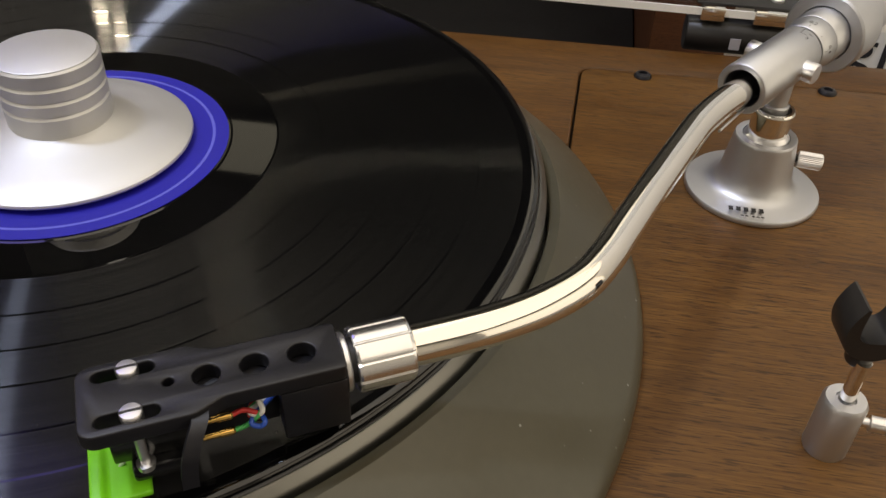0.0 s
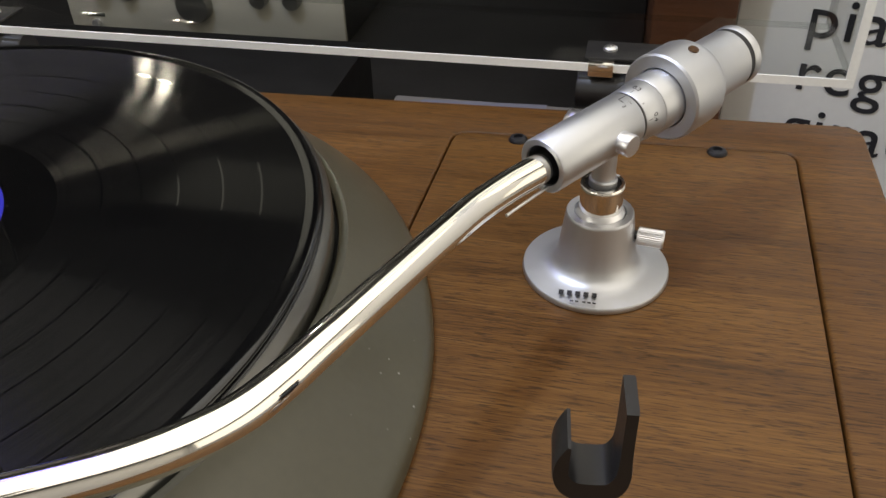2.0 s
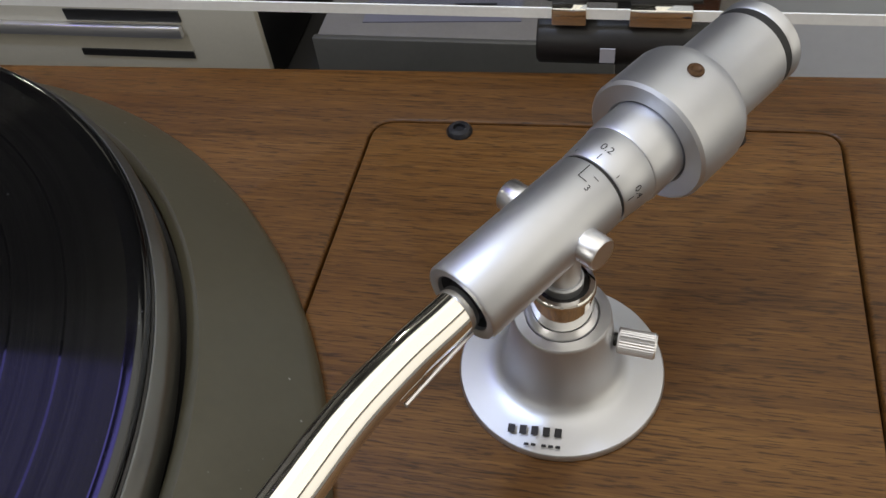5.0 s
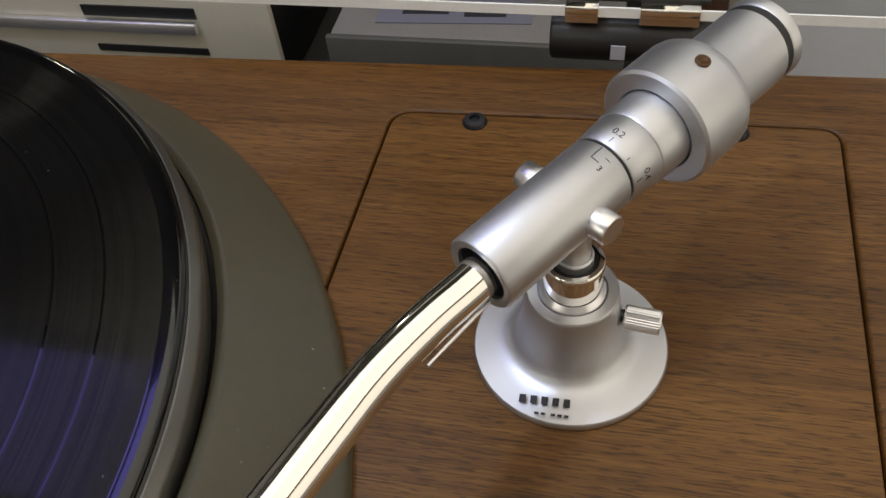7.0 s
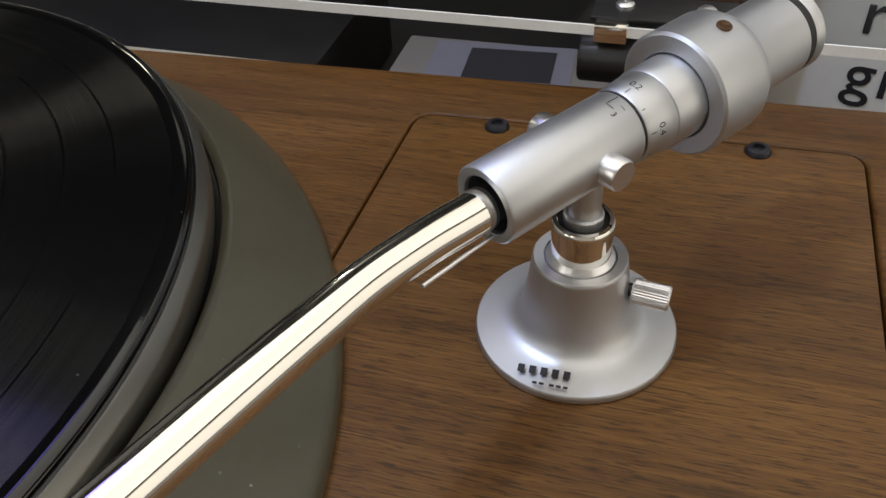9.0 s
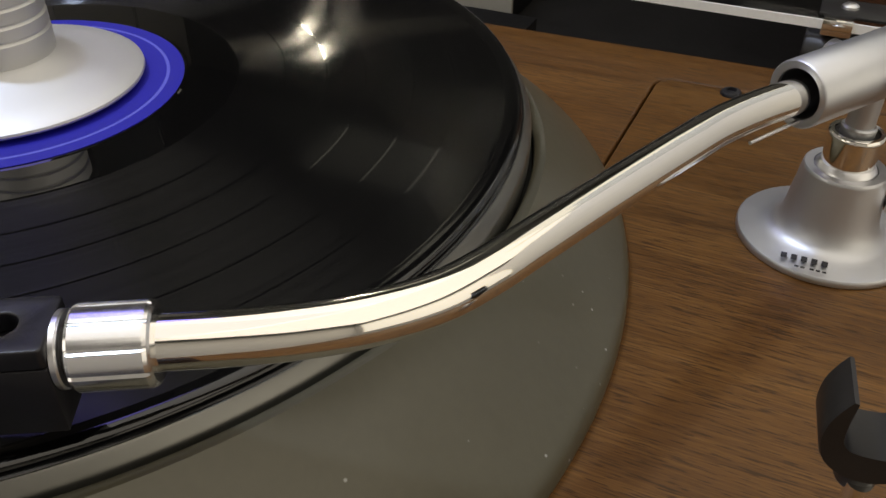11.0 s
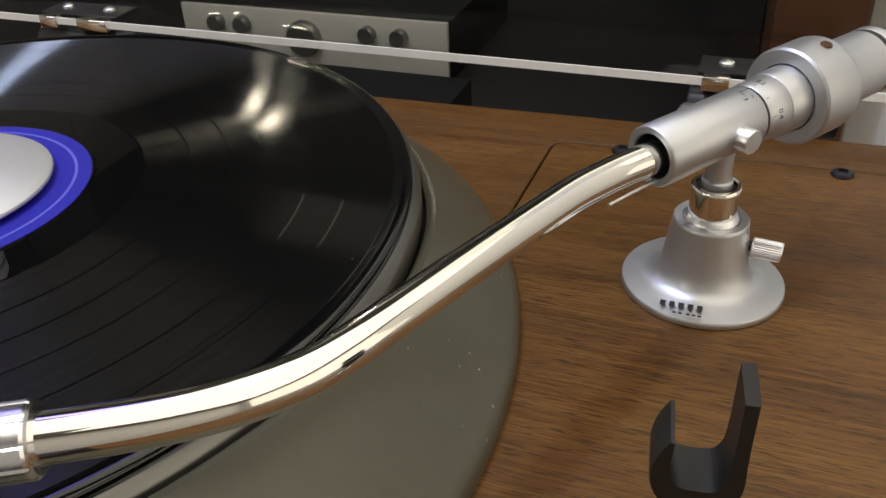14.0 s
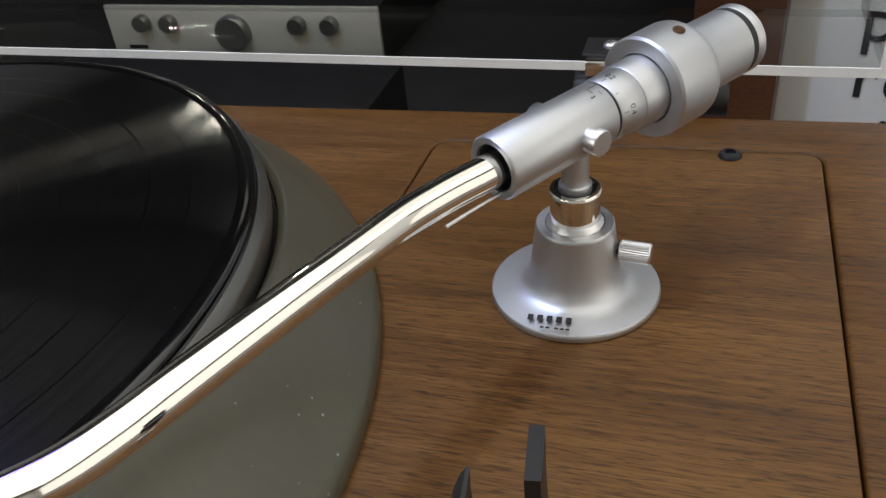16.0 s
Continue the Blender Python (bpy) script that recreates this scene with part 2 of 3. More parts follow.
RED_WIRE = material("red_wire", (0.55, 0.03, 0.03), 0.4)
GREEN_WIRE = material("green_wire", (0.05, 0.40, 0.10), 0.4)
BLUE_WIRE = material("blue_wire", (0.02, 0.08, 0.45), 0.4)
WHITE_WIRE = material("white_wire", (0.75, 0.75, 0.72), 0.4)
BORE = worn(material("dark_grey_bore", (0.16, 0.16, 0.175), 0.4, 0.8), 60, 0.2, 0.03)
INK = material("black_ink", (0.015, 0.015, 0.02), 0.6)
SCREW_BLACK = worn(material("blackened_screw", (0.03, 0.03, 0.035), 0.38, 0.6), 200, 0.3, 0.1)
SILVER_FACE = worn(material("champagne_faceplate", (0.46, 0.435, 0.365), 0.42, 0.1), 20, 0.06, 0.02)
GREY_CASE = worn(material("grey_casing", (0.19, 0.18, 0.17), 0.5, 0.1), 20, 0.12, 0.04)
DARK_GREY = worn(material("dark_grey_front", (0.085, 0.083, 0.075), 0.45, 0.1), 20, 0.12, 0.04)
DARK_CASE = worn(material("black_casing", (0.005, 0.005, 0.0055), 0.45), 20, 0.25, 0.04)
SHELF = worn(material("black_shelf_laminate", (0.005, 0.0045, 0.004), 0.55), 15, 0.3, 0.05)
SIGN = worn(material("white_sign_board", (0.85, 0.84, 0.81), 0.5), 9, 0.05, 0.02)
PLASTER = worn(material("dark_painted_wall", (0.13, 0.127, 0.12), 0.8), 6, 0.08, 0.1)
PALE = worn(material("pale_painted_wall", (0.62, 0.60, 0.56), 0.8), 6, 0.08, 0.1)
CEILING = worn(material("ceiling_paint", (0.18, 0.177, 0.172), 0.8), 6, 0.06, 0.05)
FLOORING = worn(material("grey_floor_covering", (0.16, 0.15, 0.14), 0.6), 12, 0.2, 0.05)
GREY_CARD = worn(material("grey_glossy_card", (0.16, 0.16, 0.20), 0.35), 40, 0.06, 0.02)
CARD = worn(material("white_card", (0.38, 0.38, 0.43), 0.5), 40, 0.04, 0.02)


def acrylic():
    m = bpy.data.materials.new("clear_acrylic")
    m.use_nodes = True
    t = m.node_tree
    t.nodes.remove(t.nodes["Principled BSDF"])
    clear, gloss, both, edge = t.nodes.new("ShaderNodeBsdfTransparent"), t.nodes.new("ShaderNodeBsdfGlossy"), t.nodes.new("ShaderNodeMixShader"), t.nodes.new("ShaderNodeLayerWeight")
    clear.inputs[0].default_value = (0.90, 0.91, 0.90, 1)
    gloss.inputs["Roughness"].default_value = 0.03
    edge.inputs[0].default_value = 0.5
    fall = maths(t.nodes, t.links, "POWER", edge.outputs["Facing"], 5.0)
    t.links.new(maths(t.nodes, t.links, "MULTIPLY_ADD", fall, 0.30, 0.012), both.inputs[0])
    t.links.new(clear.outputs[0], both.inputs[1])
    t.links.new(gloss.outputs[0], both.inputs[2])
    t.links.new(both.outputs[0], t.nodes["Material Output"].inputs[0])
    return m


ACRYLIC = acrylic()
ACRYLIC_EDGE = worn(material("frosted_acrylic_edge", (0.93, 0.94, 0.91), 0.35), 60, 0.08, 0.05)


# ---- building helpers ----
def part(name, bm, mat, parent=None, label="", smooth=40):
    """One mesh object from a bmesh in world coordinates, under a thing or part."""
    if parent is not None:
        base, o = Vector((0, 0, 0)), parent
        while o is not None:
            base += o.location
            o = o.parent
        bmesh.ops.translate(bm, vec=-base, verts=bm.verts)
    bmesh.ops.recalc_face_normals(bm, faces=bm.faces)
    me = bpy.data.meshes.new(name)
    bm.to_mesh(me)
    bm.free()
    for f in me.polygons:
        f.use_smooth = True
    me.set_sharp_from_angle(angle=radians(smooth))
    me.materials.append(mat)
    ob = new(name, me)
    if parent is not None:
        ob.parent = parent
    return tagged(ob, label)


def thing(name, base, label, category, group="", kind=""):
    ob = new(name)
    ob.empty_display_size = 0.01
    ob.location = base
    return tagged(ob, label, category, group, kind)


def turned(profile, at=(0, 0, 0), m=None, n=96):
    """A body of revolution about z from (radius, height) points, closed where the radius is 0."""
    bm = bmesh.new()
    rings = []
    for r, z in profile:
        if r < 1e-7:
            rings.append([bm.verts.new((0, 0, z))])
        else:
            rings.append([bm.verts.new((r * math.cos(2 * math.pi * k / n), r * math.sin(2 * math.pi * k / n), z)) for k in range(n)])
    for a, b in zip(rings, rings[1:]):
        for k in range(n):
            q = (k + 1) % n
            if len(a) == 1 and len(b) == 1:
                continue
            if len(a) == 1:
                bm.faces.new((a[0], b[k], b[q]))
            elif len(b) == 1:
                bm.faces.new((a[k], a[q], b[0]))
            else:
                bm.faces.new((a[k], a[q], b[q], b[k]))
    bmesh.ops.transform(bm, matrix=(m or Matrix.Identity(4)), verts=bm.verts)
    bmesh.ops.translate(bm, vec=at, verts=bm.verts)
    return bm


def along(start, direction):
    """A matrix that lays the z axis along a direction from a start."""
    return Matrix.Translation(start) @ Vector(direction).to_track_quat("Z", "Y").to_matrix().to_4x4()


def box(x0, x1, y0, y1, z0, z1, bevel=0.0, m=None, seg=2):
    bm = bmesh.new()
    bmesh.ops.create_cube(bm, size=1)
    bmesh.ops.transform(bm, matrix=Matrix.Translation(((x0 + x1) / 2, (y0 + y1) / 2, (z0 + z1) / 2)) @ Matrix.Diagonal((x1 - x0, y1 - y0, z1 - z0, 1)), verts=bm.verts)
    if bevel:
        bmesh.ops.bevel(bm, geom=bm.edges[:], offset=bevel, segments=seg, profile=0.5, affect="EDGES")
    if m is not None:
        bmesh.ops.transform(bm, matrix=m, verts=bm.verts)
    return bm


def join(*many):
    out = bmesh.new()
    for bm in many:
        me = bpy.data.meshes.new("joined")
        bm.to_mesh(me)
        bm.free()
        out.from_mesh(me)
        bpy.data.meshes.remove(me)
    return out


def rounded(corners, r, n=6):
    """The outline of a polygon with rounded corners, anticlockwise."""
    out = []
    for k, c in enumerate(corners):
        c, a, b = Vector(c), Vector(corners[k - 1]), Vector(corners[(k + 1) % len(corners)])
        p, q = c + (a - c).normalized() * r, c + (b - c).normalized() * r
        out += [tuple(p.lerp(c, t).lerp(c.lerp(q, t), t)) for t in (i / n for i in range(n + 1))]
    return out


def plate(outline, holes, z0, z1, bevel=0.0, m=None):
    """A flat plate with holes, from 2D outlines."""
    cu = bpy.data.curves.new("outline", "CURVE")
    cu.dimensions, cu.fill_mode = "2D", "BOTH"
    cu.extrude, cu.bevel_depth, cu.bevel_resolution = (z1 - z0) / 2 - bevel, bevel, 2
    cu.offset = -bevel
    for pts in (outline, *holes):
        s = cu.splines.new("POLY")
        s.points.add(len(pts) - 1)
        for p, (x, y) in zip(s.points, pts):
            p.co = (x, y, 0, 1)
        s.use_cyclic_u = True
    ob = bpy.data.objects.new("outline", cu)
    me = bpy.data.meshes.new_from_object(ob)
    bm = bmesh.new()
    bm.from_mesh(me)
    bpy.data.objects.remove(ob)
    bpy.data.curves.remove(cu)
    bpy.data.meshes.remove(me)
    bmesh.ops.remove_doubles(bm, verts=bm.verts, dist=1e-6)
    bmesh.ops.translate(bm, vec=(0, 0, (z0 + z1) / 2), verts=bm.verts)
    if m is not None:
        bmesh.ops.transform(bm, matrix=m, verts=bm.verts)
    return bm


def circle(x, y, r, n=32):
    return [(x + r * math.cos(2 * math.pi * k / n), y + r * math.sin(2 * math.pi * k / n)) for k in range(n)]


def slot(x0, x1, y, r, n=10):
    return [(x1 + r * math.sin(math.pi * k / n), y - r * math.cos(math.pi * k / n)) for k in range(n + 1)] + \
        [(x0 - r * math.sin(math.pi * k / n), y + r * math.cos(math.pi * k / n)) for k in range(n + 1)]


def spline(points, per=10):
    out, p = [], [Vector(q) for q in points]
    p = [2 * p[0] - p[1]] + p + [2 * p[-1] - p[-2]]
    for k in range(1, len(p) - 2):
        for i in range(per):
            t = i / per
            out.append(0.5 * ((2 * p[k]) + (p[k + 1] - p[k - 1]) * t + (2 * p[k - 1] - 5 * p[k] + 4 * p[k + 1] - p[k + 2]) * t ** 2 + (3 * p[k] - p[k - 1] - 3 * p[k + 1] + p[k + 2]) * t ** 3))
    return out + [p[-2]]


def pipe(points, r, n=32, caps=True):
    bm, rings = bmesh.new(), []
    up = Vector((0, 0, 1))
    for k, c in enumerate(points):
        d = (points[min(k + 1, len(points) - 1)] - points[max(k - 1, 0)]).normalized()
        ref = up if abs(d.z) < 0.9 else Vector((1, 0, 0))
        a = d.cross(ref).normalized()
        b = a.cross(d).normalized()
        rings.append([bm.verts.new(c + (a * math.cos(2 * math.pi * i / n) + b * math.sin(2 * math.pi * i / n)) * r) for i in range(n)])
    for a, b in zip(rings, rings[1:]):
        for i in range(n):
            bm.faces.new((a[i], a[(i + 1) % n], b[(i + 1) % n], b[i]))
    if caps:
        bm.faces.new(rings[0][::-1])
        bm.faces.new(rings[-1])
    return bm


def words(text, size, depth=0.0002, bold=0.0, spacing=1.0):
    """Flat letters in the xy plane, from the built-in font."""
    cu = bpy.data.curves.new("words", "FONT")
    cu.body, cu.size, cu.extrude, cu.offset, cu.space_character = text, size, depth / 2, bold, spacing
    ob = bpy.data.objects.new("words", cu)
    me = bpy.data.meshes.new_from_object(ob)
    bm = bmesh.new()
    bm.from_mesh(me)
    bpy.data.objects.remove(ob)
    bpy.data.curves.remove(cu)
    bpy.data.meshes.remove(me)
    return bm


# ---- room ----
part("floor", box(-2.6, 2.6, -2.2, 3.0, -0.95, -0.90), FLOORING)
part("ceiling", box(-2.6, 2.6, -2.2, 3.0, 1.75, 1.85), CEILING)
part("wall_north", box(-2.6, 2.6, 3.0, 3.1, -0.95, 1.85), PLASTER)
part("wall_south", box(-2.6, 2.6, -2.3, -2.2, -0.95, 1.85), PALE)
part("wall_west", box(-2.7, -2.6, -2.3, 3.1, -0.95, 1.85), PALE)
part("wall_east", box(2.6, 2.7, -2.3, 3.1, -0.95, 1.85), PALE)
for key, label in (("floor", "grey shop floor"), ("ceiling", "grey painted ceiling"), ("wall_north", "dark painted wall"), ("wall_south", "pale painted wall"), ("wall_west", "pale painted wall"), ("wall_east", "pale painted wall")):
    tagged(bpy.data.objects[key], label, key.split("_")[0], "", "structure")

# ---- turntable: plinth, motor base, platter ----
PLINTH = [(-0.215, -0.235), (0.336, -0.225), (0.3355, 0.1965), (-0.215, 0.178)]
PANEL = [(0.1545, -0.130), (0.3005, -0.130), (0.3060, 0.1685), (0.1608, 0.1640)]
stand = thing("display_stand", (0.06, 0, -0.9), "black display stand under the turntable", "stand")
part("column", box(-0.17, 0.29, -0.18, 0.13, -0.9, -0.125, 0.004), SHELF, stand)
part("top_board", box(-0.20, 0.32, -0.21, 0.165, -0.125, -0.105, 0.003), SHELF, stand)

table = thing("turntable", (0.06, -0.02, -0.105), "turntable with oiled walnut plinth and olive-grey motor base", "turntable")
part("plinth_body", plate(rounded(PLINTH, 0.010), [], -0.105, -0.006, 0.002), WOOD, table)
part("top_frame", plate(rounded(PLINTH, 0.010), [rounded(PANEL, 0.008)], -0.006, 0.0, 0.0012), WOOD, table, "oiled walnut veneer frame")


def shrunk(corners, d):
    c = sum((Vector(p) for p in corners), Vector((0, 0))) / len(corners)
    return [tuple(Vector(p) + Vector((math.copysign(d, c.x - p[0]), math.copysign(d, c.y - p[1])))) for p in corners]


part("groove_floor", plate(rounded(PANEL, 0.008), [], -0.0058, -0.0040), GROOVE, table)
part("arm_board", plate(rounded(shrunk(PANEL, 0.0009), 0.0074), [], -0.0040, 0.0001, 0.0006), WOOD_PANEL, table, "removable walnut arm board")
for x, y in ((0.1900, 0.1602), (0.2737, 0.1630)):
    s = part("screw", join(turned([(0, 0.0001), (0.0042, 0.0001), (0.0042, 0.0006), (0.0034, 0.0016), (0.0019, 0.0019), (0.0017, 0.0008), (0, 0.0008)], (x, y, 0), n=32)), SCREW_BLACK, table, "black countersunk screw")


def skirt():
    """The motor base: a lip round the platter's well, a narrow bevel and a flank down to a wider foot; the lip rises a little to the front."""
    bm, rings, n = bmesh.new(), [], 160
    steps = [(0.0, -0.0030, 0.0), (0.0, -0.0030, 0.955), (0.0, -0.0027, 0.970), (0.0, -0.0004, 0.995), (0.010, 0.0, 1.0)]
    steps += [(t, 0.0, 1.0 - 0.86 * t ** 1.05) for t in (0.10, 0.2, 0.35, 0.5, 0.65, 0.8, 0.9, 0.965)] + [(0.99, 0.0, 0.10), (1.0, 0.0, 0.06), (1.0, 0.0, 0.006)]
    for t, r, h in steps:
        cx, cy = -0.0030 * t, -0.0149 * t
        rr = 0.1579 + (0.1909 - 0.1579) * t + r
        ring = []
        for k in range(n):
            x, y = math.cos(2 * math.pi * k / n), math.sin(2 * math.pi * k / n)
            top = min(0.0312, 0.0275 - 0.0105 * y)
            ring.append(bm.verts.new((cx + rr * x, cy + rr * y, top * h if h > 0 else 0.0190)))
        rings.append(ring)
    for a, b in zip(rings, rings[1:]):
        for k in range(n):
            bm.faces.new((a[k], a[(k + 1) % n], b[(k + 1) % n], b[k]))
    return bm


part("motor_base", skirt(), OLIVE, table, "olive-grey lacquered motor base")
part("platter_well", turned([(0, 0.019), (0.1545, 0.019), (0.1545, 0.0195), (0, 0.0195)], n=128), BLACK_PLASTIC, table)
platter = part("platter", turned([(0, 0.0215), (0.1490, 0.0215), (0.1508, 0.0225), (0.1511, 0.0240), (0.1511, 0.0332), (0.1505, 0.0336), (0.1496, 0.0336), (0.1494, 0.0322), (0, 0.0322)], n=160), BLACK_GLOSS, table, "black metal platter")
part("rim_ring", turned([(0.1512, 0.0225), (0.1534, 0.0225), (0.1537, 0.0240), (0.1537, 0.0298), (0.1535, 0.0305), (0.1531, 0.0311), (0.1518, 0.0330), (0.1515, 0.0333), (0.1512, 0.0333), (0.1512, 0.0225)], n=192), RIM, platter, "grey polished metal edge of the platter")
part("platter_mat", turned([(0, 0.0322), (0.1492, 0.0322), (0.1492, 0.0334), (0, 0.0334)], n=128), RUBBER, platter, "black rubber platter mat")

# control panel on the front of the motor base
CTL = [(0.0950, -0.2010), (0.1520, -0.1370), (0.1225, -0.1084), (0.0855, -0.1366), (0.0300, -0.1790), (0.0300, -0.2010)]
part("control_panel", plate(rounded(CTL, 0.0035), [], 0.002, 0.0312, 0.0010), SMOKE, table, "smoked dark control panel")

# ---- record, clamp ----
record = thing("vinyl_record", (0, 0, 0.0334), "black vinyl record with blue label on the platter", "record")
part("disc", turned([(0, 0.0334), (0.1495, 0.0334), (0.1504, 0.0340), (0.1507, 0.0347), (0.1503, 0.0354), (0.1494, 0.0358), (0.1481, 0.0358), (0.1480, 0.0358), (0.1462, 0.03545), (0.1455, 0.0354), (0.1454, 0.0354), (0.0663, 0.0354), (0.0662, 0.0354), (0.0656, 0.0355), (0.0655, 0.0355), (0.0513, 0.0355), (0.0512, 0.0355), (0.0506, 0.0357), (0.0505, 0.0357), (0, 0.0357)], n=192), VINYL, record)
part("label", turned([(0, 0.0357), (0.0500, 0.0357), (0.0500, 0.0359), (0, 0.0359)], n=128), LABEL, record, "blue paper label with a pale ring")

clamp = thing("record_weight", (0, 0, 0.0359), "satin aluminium record weight on the label", "record weight")
part("dish", turned([(0, 0.0372), (0.0376, 0.0372), (0.0386, 0.0375), (0.0389, 0.0381), (0.0387, 0.0388), (0.0374, 0.0396), (0.030, 0.0416), (0.022, 0.0438), (0.0168, 0.0457), (0.0157, 0.0464), (0, 0.0464)], n=160), WEIGHT, clamp, "conical aluminium dish")
part("felt_pad", turned([(0, 0.0359), (0.0345, 0.0359), (0.0345, 0.0372), (0, 0.0372)], n=96), RUBBER, clamp)
prof, z0 = [(0, 0.0464), (0.0155, 0.0464)], 0.0464
for k, top in enumerate((0.0537, 0.0583, 0.0629, 0.0680)):
    prof += [(0.0157, z0 + 0.0005), (0.0157, top - 0.0010), (0.0151, top - 0.0003), (0.0151, top)]
    z0 = top
prof += [(0.0147, 0.0682), (0, 0.0682)]
part("knob", turned(prof, n=128), WEIGHT, clamp, "ringed aluminium knob")

# ---- tonearm ----
PIV = Vector((0.2297, 0.0748, 0))
M0 = Vector((0.2119, 0.0543, 0.0519))
DIR = Vector((0.587, 0.808, 0.045)).normalized()
arm = thing("tonearm", tuple(PIV), "S-shaped chrome tonearm on a silver pedestal", "tonearm")
pedestal = part("pedestal", turned([(0, 0.0001), (0.0244, 0.0001), (0.0249, 0.0004), (0.0250, 0.0012), (0.0249, 0.0021), (0.0246, 0.0025), (0.0200, 0.0032), (0.0180, 0.0036), (0.0165, 0.0041), (0.0151, 0.0051), (0.0141, 0.0065), (0.0134, 0.0084), (0.0130, 0.0102), (0.0127, 0.0125), (0.0113, 0.0234), (0.0112, 0.0242), (0.0109, 0.0246), (0.0086, 0.0246), (0.0085, 0.0236), (0.0078, 0.0236), (0, 0.0236)], tuple(PIV)), ALUMINIUM, arm, "satin silver flared pedestal")
part("lower_ring", turned([(0, 0.0236), (0.0083, 0.0236), (0.0083, 0.0244), (0.0080, 0.0250), (0.0071, 0.0262), (0, 0.0262)], tuple(PIV), n=64), BRIGHT, arm, "bright bevelled ring")
part("riser", turned([(0, 0.0255), (0.0071, 0.0255), (0.0071, 0.0341), (0.0074, 0.0343), (0.0074, 0.0352), (0.0070, 0.0357), (0.0060, 0.0357), (0.0059, 0.0344), (0, 0.0344)], tuple(PIV), n=64), CHROME, arm, "polished riser post")
part("riser_gap", turned([(0, 0.0344), (0.0058, 0.0344), (0.0058, 0.0350), (0, 0.0350)], tuple(PIV), n=48), BLACK_PLASTIC, arm)
part("upper_post", turned([(0, 0.0348), (0.0046, 0.0348), (0.0046, 0.0372), (0.0042, 0.0376), (0.0038, 0.0376), (0.0038, 0.0480), (0, 0.0480)], tuple(PIV), n=48), ALUMINIUM, arm)


def knurled(r, length, n=36):
    bm, rings = bmesh.new(), []
    for z, f, deep in ((0, 0.86, 0), (0.0004, 1, 0.05), (length - 0.0005, 1, 0.05), (length, 0.88, 0)):
        rings.append([bm.verts.new((r * f * (1 - deep * (k % 2)) * math.cos(math.pi * k / n), r * f * (1 - deep * (k % 2)) * math.sin(math.pi * k / n), z)) for k in range(2 * n)])
    for a, b in zip(rings, rings[1:]):
        for k in range(2 * n):
            bm.faces.new((a[k], a[(k + 1) % (2 * n)], b[(k + 1) % (2 * n)], b[k]))
    bm.faces.new(rings[0][::-1])
    bm.faces.new(rings[-1])
    return bm


bm = knurled(0.0031, 0.0088, 30)
bmesh.ops.transform(bm, matrix=along((0.2426, 0.0740, 0.0165), (0.98, -0.10, -0.02)), verts=bm.verts)
part("height_lock_knob", bm, BRIGHT, arm, "knurled height lock knob", 25)
part("knob_shaft", turned([(0, 0), (0.0016, 0), (0.0016, 0.006), (0, 0.006)], m=along((0.2385, 0.0745, 0.0166), (0.98, -0.10, -0.02)), n=20), BLACK_PLASTIC, arm)

AX = along(M0, DIR)
part("bearing_sleeve", turned([(0.0066, 0.012), (0.0066, 0.0003), (0.0070, 0.0), (0.0085, 0.0), (0.0089, 0.0005), (0.0089, 0.0370), (0.0087, 0.0375), (0.0070, 0.0375)], m=AX), ALUMINIUM, arm, "satin silver bearing sleeve")
part("sleeve_lining", turned([(0.0065, 0.0012), (0.0065, 0.014), (0, 0.014), (0.0, 0.0135)], m=AX, n=48), BORE, arm, "dark bore of the sleeve")
part("joint_ring", turned([(0.0084, 0.0372), (0.0084, 0.0386), (0.0070, 0.0386), (0.0070, 0.0372), (0.0084, 0.0372)], m=AX, n=64), BLACK_PLASTIC, arm)
part("dial_ring", turned([(0.0, 0.0383), (0.0087, 0.0383), (0.0090, 0.0387), (0.0096, 0.0470), (0.0094, 0.0474), (0.0, 0.0474)], m=AX), ALUMINIUM, arm, "graduated stylus pressure dial")
part("rear_tube", turned([(0.0, 0.0473), (0.0096, 0.0473), (0.0099, 0.0478), (0.0099, 0.0575), (0.0, 0.0575)], m=AX), ALUMINIUM, arm)
weight = part("counterweight", turned([(0.0101, 0.0600), (0.0101, 0.0565), (0.0105, 0.0560), (0.0143, 0.0560), (0.0150, 0.0567), (0.0150, 0.0698), (0.0147, 0.0712), (0.0137, 0.0730), (0.0120, 0.0745), (0.0109, 0.0754), (0.0106, 0.0762), (0.0106, 0.0930), (0.0, 0.0930)], m=AX), ALUMINIUM, arm, "satin silver counterweight")
part("weight_band", turned([(0.0, 0.0929), (0.0104, 0.0929), (0.0104, 0.0956), (0.0, 0.0956)], m=AX), RUBBER, weight, "black rubber band")
part("weight_cap", turned([(0.0, 0.0955), (0.0104, 0.0955), (0.0107, 0.0960), (0.0107, 0.0986), (0.0100, 0.0994), (0.0, 0.0996)], m=AX), ALUMINIUM, weight, "bright end cap")
UPW = (Vector((0, 0, 1)) - DIR * DIR.z).normalized()
SIDE = DIR.cross(UPW).normalized()
hole = M0 + DIR * 0.0668 + (UPW * 0.97 + SIDE * 0.24).normalized() * 0.0152
part("set_screw", turned([(0, -0.0001), (0.0009, 0.0000), (0.0011, 0.0002), (0.0016, 0.0002), (0.0018, 0.0000), (0.0018, -0.0006), (0, -0.0006)], m=along(hole, (UPW * 0.97 + SIDE * 0.24)), n=24), material("brass_set_screw", (0.09, 0.045, 0.018), 0.5, 0.6), weight, "dark brass set screw")
